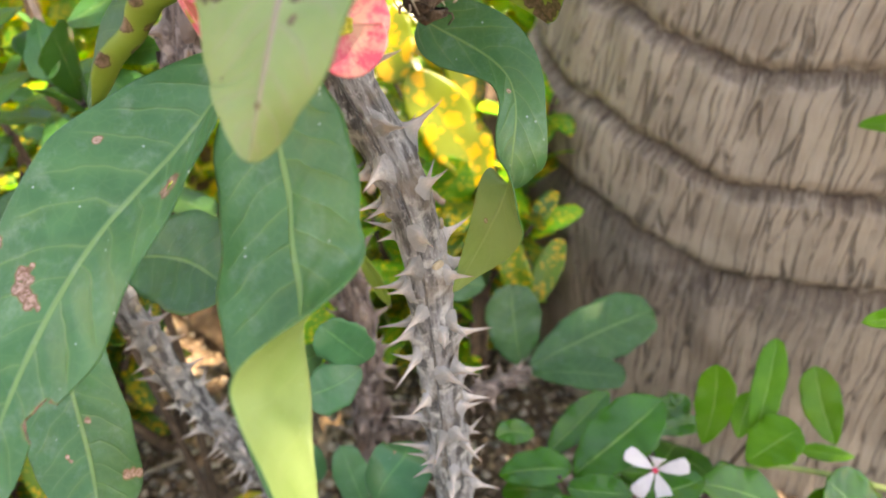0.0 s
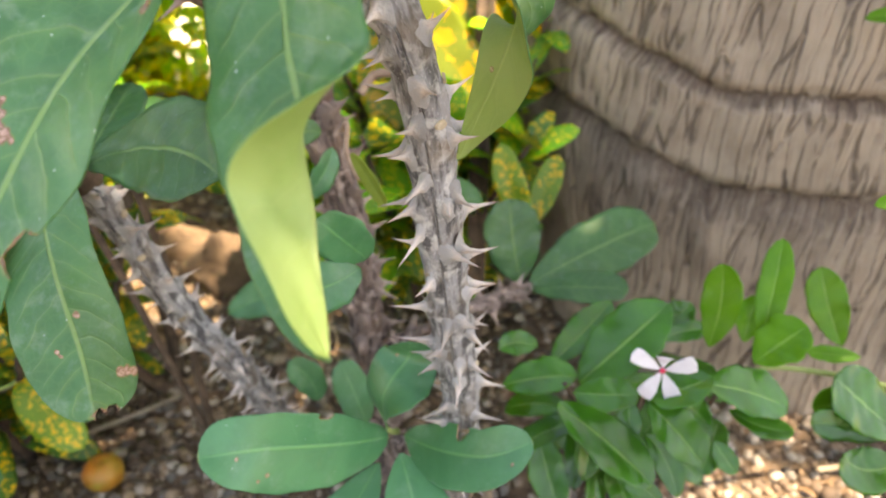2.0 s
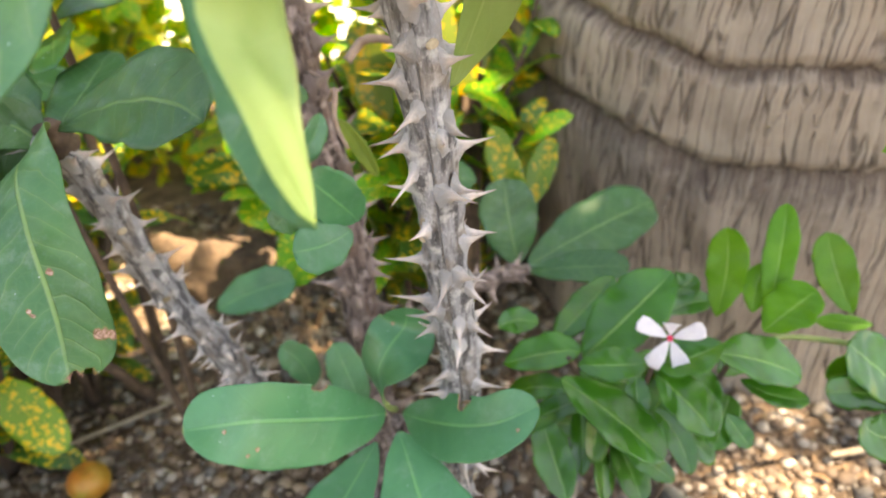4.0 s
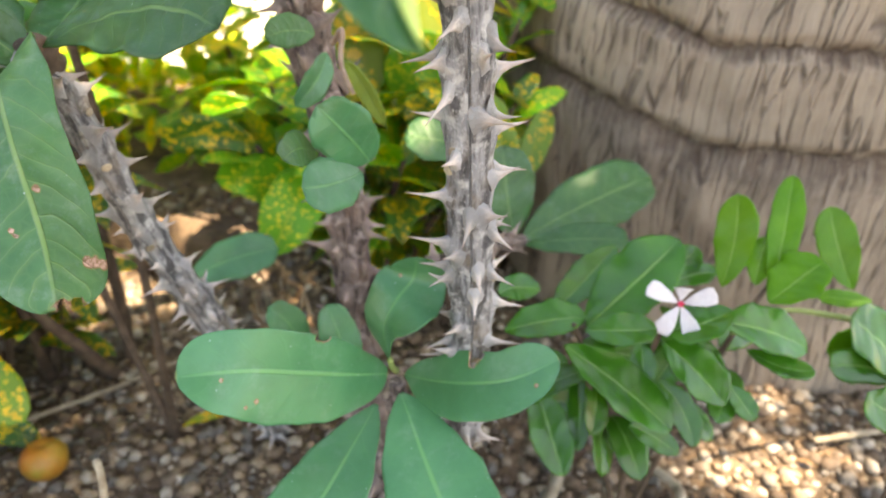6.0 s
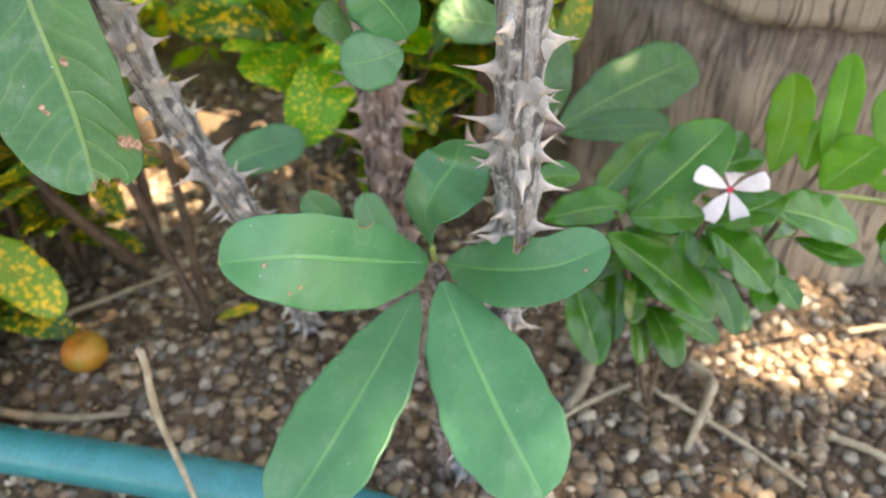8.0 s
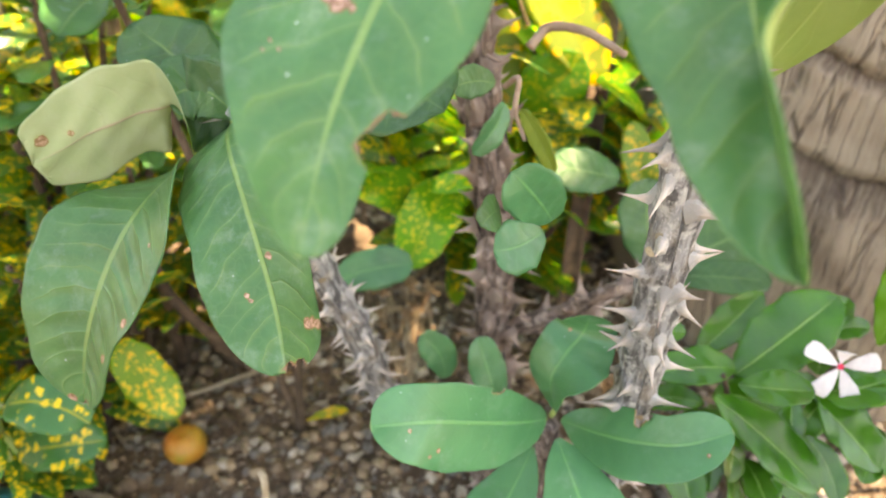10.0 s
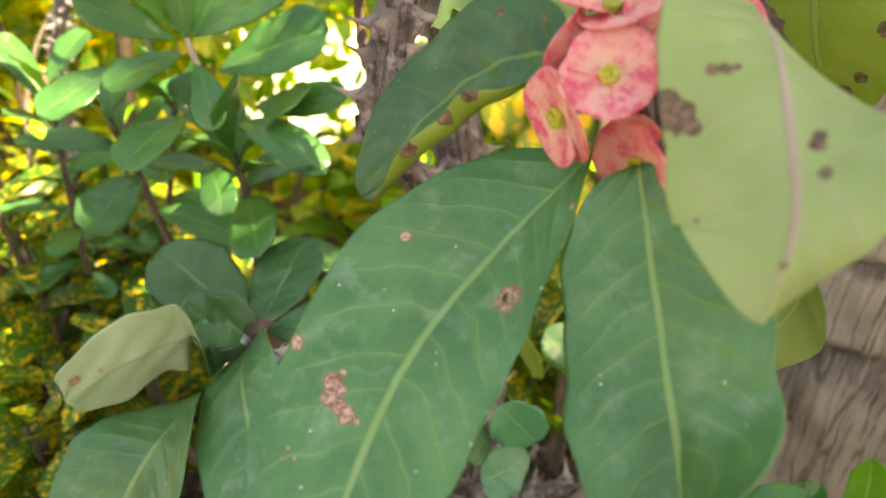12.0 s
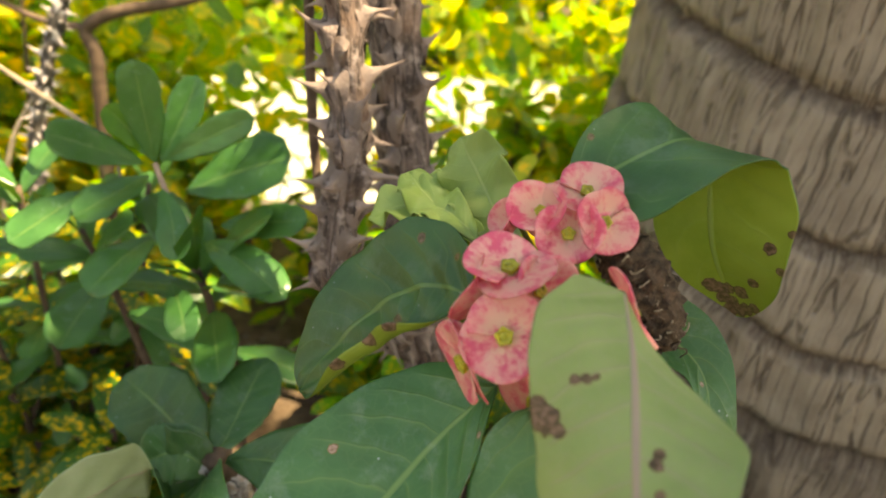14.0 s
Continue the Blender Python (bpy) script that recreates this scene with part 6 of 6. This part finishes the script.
blade("leaf", bush, (-0.2263, 0.4596, 0.4409), (-0.1924, 0.4574, 0.4593), (-0.1577, 0.4517, 0.4705), 0.0428, (-0.36, -0.66, 0.66), seed=405, **SPOON_LEAF)
blade("leaf", bush, (-0.2468, 0.4543, 0.4527), (-0.2551, 0.4256, 0.4509), (-0.2750, 0.4145, 0.4396), 0.0344, (-0.08, -0.26, 0.96), seed=406, **SPOON_LEAF)
blade("leaf", bush, (-0.2342, 0.4414, 0.4493), (-0.2137, 0.4103, 0.4426), (-0.2123, 0.3964, 0.4255), 0.0184, (0.01, -0.46, 0.89), seed=407, **SPOON_LEAF)
blade("leaf", bush, (-0.2037, 0.4508, 0.4230), (-0.1749, 0.4432, 0.4304), (-0.1452, 0.4356, 0.4377), 0.0235, (-0.34, -0.63, 0.70), seed=408, **SPOON_LEAF)
blade("leaf", bush, (-0.2798, 0.4395, 0.4451), (-0.2918, 0.4244, 0.4374), (-0.3111, 0.4072, 0.4245), 0.0284, (-0.01, -0.53, 0.85), seed=409, **SPOON_LEAF)
blade("leaf", bush, (-0.2102, 0.4369, 0.4174), (-0.1852, 0.4135, 0.4264), (-0.1513, 0.3972, 0.4047), 0.0278, (-0.01, -0.31, 0.95), seed=410, **SPOON_LEAF)
blade("leaf", bush, (-0.2416, 0.4376, 0.4187), (-0.2483, 0.4102, 0.4195), (-0.2642, 0.3956, 0.4011), 0.0364, (-0.14, -0.32, 0.94), seed=411, **SPOON_LEAF)
blade("leaf", bush, (-0.2256, 0.4171, 0.3995), (-0.2060, 0.3886, 0.3985), (-0.2041, 0.3768, 0.3855), 0.0193, (-0.04, -0.35, 0.94), seed=412, **SPOON_LEAF)
blade("leaf", bush, (-0.2475, 0.4626, 0.4652), (-0.2592, 0.4621, 0.4799), (-0.2712, 0.4624, 0.4919), 0.019, (-0.1, -0.8, 0.6), mats=(LEAF_VINCA_LIGHT, LEAF_VINCA_LIGHT), shape=(0.7, 0.45), nu=24, nv=12, fold=0.25, seed=420, label="bright yellow-green young leaf")
tube("dry_twig", [(-0.4120, 0.5568, 0.5024), (-0.3525, 0.5168, 0.4891), (-0.2825, 0.4773, 0.4655), (-0.2672, 0.4619, 0.4455)], (0.0018, 0.0019, 0.0016, 0.0010), WOOD_DEAD, bush, "pale beige dry twig caught among the leaves", n=30, sides=8, rough=0.2)
whorl_shrub((-0.36, 0.52, 0), "spoon-leaved dark green shrub with brown stems", [([(-0.36, 0.52, 0), (-0.37, 0.52, 0.2), (-0.36, 0.50, 0.42)], 0.5, 26), ([(-0.36, 0.52, 0), (-0.33, 0.55, 0.2), (-0.30, 0.57, 0.40)], 0.5, 18)], 302, 0.046)
for pts in ([(-0.273, 0.534, 0), (-0.285, 0.51, 0.05), (-0.310, 0.49, 0.12), (-0.32, 0.48, 0.22)], [(-0.266, 0.554, 0), (-0.262, 0.55, 0.08), (-0.265, 0.55, 0.2), (-0.27, 0.55, 0.3)]):
    dead = thing("dead_plant", pts[0], "thin dark dry plant standing in the soil", "dead plant", "dry plants")
    tube("stem", pts, (0.006, 0.005, 0.004), STEM_BROWN, dead, n=24, sides=10, rough=0.2)
far_stem = thing("crown_of_thorns", (-0.45, 0.66, 0), "thin grey thorny stem among the shrubs", "shrub")
thorny_stem(far_stem, [(-0.455, 0.66, 0), (-0.458, 0.68, 0.338), (-0.428, 0.68, 0.461), (-0.405, 0.68, 0.517), (-0.375, 0.69, 0.66)], (0.0050, 0.0048, 0.0046, 0.0044, 0.004), BARK_SHADED, 60, gap=0.0030, long=0.0095, n=120, sides=20)
brown_branch = thing("dead_branch", (-0.50, 0.85, 0), "crooked brown branch among sunlit hedge leaves", "branch")
tube("branch", [(-0.50, 0.86, 0), (-0.485, 0.86, 0.25), (-0.470, 0.85, 0.40), (-0.468, 0.85, 0.439), (-0.474, 0.85, 0.466), (-0.436, 0.85, 0.486), (-0.359, 0.85, 0.503), (-0.24, 0.86, 0.54)], (0.009, 0.009, 0.008, 0.0075, 0.0075, 0.007, 0.006, 0.004), STEM_BROWN, brown_branch, n=60, sides=12, rough=0.15)
tube("side_twig", [(-0.474, 0.85, 0.466), (-0.52, 0.84, 0.475), (-0.57, 0.83, 0.50)], (0.005, 0.004, 0.003), STEM_BROWN, brown_branch, n=16, sides=8, rough=0.15)
fallen_twig = thing("dead_twig", (-0.50, 0.70, 0), "pale tan dry twig leaning among the shrubs", "twig")
tube("twig", [(-0.55, 0.72, 0), (-0.515, 0.70, 0.28), (-0.490, 0.70, 0.375), (-0.456, 0.70, 0.430)], (0.003, 0.0028, 0.0026, 0.002), WOOD_DEAD, fallen_twig, n=20, sides=8, rough=0.15)


def build_hedge(name, label, count, x_range, y_range, height, mix, seed, size, open_gap=None):
    """Leaf stuff that closes the view behind the shrubs."""
    rng = np.random.RandomState(seed)
    verts, faces, idx, uvs = [], [], [], []
    for i in range(count):
        x, y = rng.uniform(*x_range), rng.uniform(*y_range)
        z = height * rng.rand() ** 1.2
        if open_gap and open_gap[0] < x < open_gap[1] and rng.rand() < 0.8:
            continue
        ln, w = size * rng.uniform(0.7, 1.3), size * rng.uniform(0.22, 0.36)
        d = unit(rng.normal(0, 1, 3) + (0, -0.5, 0.2))
        s = unit(np.cross(d, rng.normal(0, 1, 3)))
        nn = np.cross(s, d)
        p = np.array((x, y, z + 0.01))
        f0 = len(verts)
        for a, b, c in ((0, 0, 0), (0.3, 0.8, 0.1), (0.7, 0.9, 0.12), (1, 0, 0), (0.7, -0.9, 0.12), (0.3, -0.8, 0.1), (0.5, 0, 0.0)):
            verts.append(p + d * a * ln + s * b * w + nn * c * w)
            uvs.append((a, b * 0.5 + 0.5))
        faces += [tuple(f0 + q for q in f) for f in ((0, 1, 6), (1, 2, 6), (2, 3, 6), (3, 4, 6), (4, 5, 6), (5, 0, 6))]
        idx += [rng.choice(4, p=mix)] * 6
    tagged(mesh_object(name, verts, faces, (CROTON_GOLD, CROTON_LIGHT, LEAF_BUSH, CROTON), uvs=uvs, mat_idx=idx), label, "hedge", kind="stuff")


build_hedge("hedge", "low sunlit yellow-green hedge leaves behind the shrubs", 16000, (-1.6, 0.9), (0.98, 1.40), 0.45, (0.42, 0.34, 0.06, 0.18), 77, 0.048, (-0.48, 0.12))
build_hedge("hedge", "dark green hedge leaves flecked with yellow", 16000, (-2.2, -0.74), (0.95, 1.6), 1.15, (0.14, 0.22, 0.24, 0.40), 78, 0.045)
build_hedge("hedge", "tall sunlit yellow-green hedge in the distance", 16000, (-3.4, 2.6), (2.7, 3.6), 1.9, (0.36, 0.38, 0.16, 0.10), 79, 0.10)
paving = mesh_object("pavement", [(-4, 1.43, 0.004), (3, 1.43, 0.004), (3, 2.75, 0.004), (-4, 2.75, 0.004), (-4, 1.43, 0.03), (3, 1.43, 0.03), (3, 2.75, 0.03), (-4, 2.75, 0.03)], [(4, 5, 6, 7), (0, 1, 5, 4), (1, 2, 6, 5), (2, 3, 7, 6), (3, 0, 4, 7)], CONCRETE, smooth=False)
tagged(paving, "pale sunlit concrete path beyond the bed", "pavement", kind="structure")


def build_strap_plant(at, count, seed):
    """A tuft of long arching strap leaves in the sun."""
    rng = np.random.RandomState(seed)
    tuft = thing("strap_leaf_plant", at, "sunlit tuft of long arching bright green strap leaves", "plant")
    at = np.array(at, float)
    for i in range(count):
        a, ln = 2.4 * i + rng.uniform(-0.3, 0.3), rng.uniform(0.30, 0.44)
        rise = rng.uniform(0.55, 1.5)
        d = unit(np.array((math.cos(a), math.sin(a) * 0.8, rise)))
        top = at + d * ln
        blade("leaf", tuft, at + (0, 0, 0.0), at + d * ln * 0.55 + (0, 0, 0.06), top + np.array((d[0], d[1], -0.7)) * ln * 0.22, rng.uniform(0.020, 0.030), (-d[0], -d[1], 0.8), mats=(LEAF_VINCA_LIGHT, LEAF_VINCA_LIGHT), shape=(0.25, 0.45), nu=18, nv=6, fold=0.3, wave=0.0, seed=800 + i)


build_strap_plant((0.07, 1.36, 0.0), 34, 5)
build_strap_plant((0.19, 1.55, 0.0), 26, 6)


def build_shade_canopy():
    """Unseen palm leaflets added high above to shade the bed, open where sun reaches the ground."""
    rng = np.random.RandomState(31)
    verts, faces, uvs = [], [], []
    for i in range(15000):
        x, y = rng.uniform(-1.05, 1.35), rng.uniform(-1.0, 1.25)
        far, turn = math.hypot((x - 0.15) / 1.1, (y - 0.12) / 1.0), math.atan2(y - 0.12, x - 0.15)
        if far > 0.88 + 0.10 * math.sin(turn * 7 + 1) + 0.06 * math.sin(turn * 17) + rng.normal(0, 0.05):
            continue
        z = 2.35 + 0.5 * (1 - far * far) + rng.uniform(-0.1, 0.15)
        land = (x, y)
        # Holes left in the added shade so that sun lands on chosen spots.
        if (land[0] - 0.306) ** 2 / 0.082 ** 2 + (land[1] - 0.382) ** 2 / 0.043 ** 2 < 1.0 or (land[0] - 0.332) ** 2 / 0.035 ** 2 + (land[1] - 0.447) ** 2 / 0.027 ** 2 < 1.0:
            continue
        if (land[0] + 0.19) ** 2 / 0.020 ** 2 + (land[1] - 0.195) ** 2 / 0.016 ** 2 < 1.0:
            continue
        if -0.37 < x < -0.27 and y > 0.45 and rng.rand() < 0.72:
            continue
        if (x + 0.345) ** 2 / 0.035 ** 2 + (y - 0.47) ** 2 / 0.03 ** 2 < 1.0:
            continue
        if -0.50 < x < -0.36 and 0.44 < y < 0.615 and rng.rand() < 0.62:
            continue
        if y > (0.615 if x > -0.50 else 0.44) and x < 0.10 - (y - 0.60) * 0.5 and rng.rand() < (0.8 + (y - 0.6) * 2 if x > -0.36 else 0.97):
            continue
        p = np.array((x, y, 0.05)) + np.array(SUN_DIR) * (z / SUN_DIR.z)
        d = unit(np.array((rng.normal(), rng.normal(), rng.normal() * 0.15)))
        s = unit(np.cross(d, (0, 0, 1)))
        ln, w = rng.uniform(0.05, 0.12), rng.uniform(0.012, 0.02)
        f0 = len(verts)
        for a, b in ((-1, 0), (-0.3, 1), (0.5, 0.8), (1, 0), (0.5, -0.8), (-0.3, -1)):
            verts.append(p + d * a * ln * 0.5 + s * b * w)
            uvs.append((a * 0.5 + 0.5, b * 0.5 + 0.5))
        faces.append(tuple(f0 + q for q in range(6)))
    # Added out of view, set along the sun's rays to block it.
    mesh_object("crown", verts, faces, LEAF_BUSH, palm, "unseen green palm leaflets added high overhead to shade the bed", uvs)
    # Added ribs, also unseen, tie the shading leaflets to the trunk top.
    for k in range(15):
        a = -2.75 + 2.5 * k / 14
        r = 1.55 + 0.5 * rng.rand()
        foot = np.array((*axis_at(3.0), 3.0))
        if k < 11:
            tip = foot + np.array((math.cos(a * 0.75 + 0.35), math.sin(a * 0.75 + 0.35), 0)) * r * (0.8 + 0.5 * (k % 3) / 2)
        else:
            tip = foot + np.array((math.cos(k * 0.5 - 5.2), math.sin(k * 0.5 - 5.2), 0)) * 1.6
        tip[2] = 2.45
        tube("frond_rib", [foot, (foot + tip) / 2 + (0, 0, 0.35), tip], (0.02, 0.013, 0.005), STEM_GREEN, palm, n=20, sides=8)


build_shade_canopy()
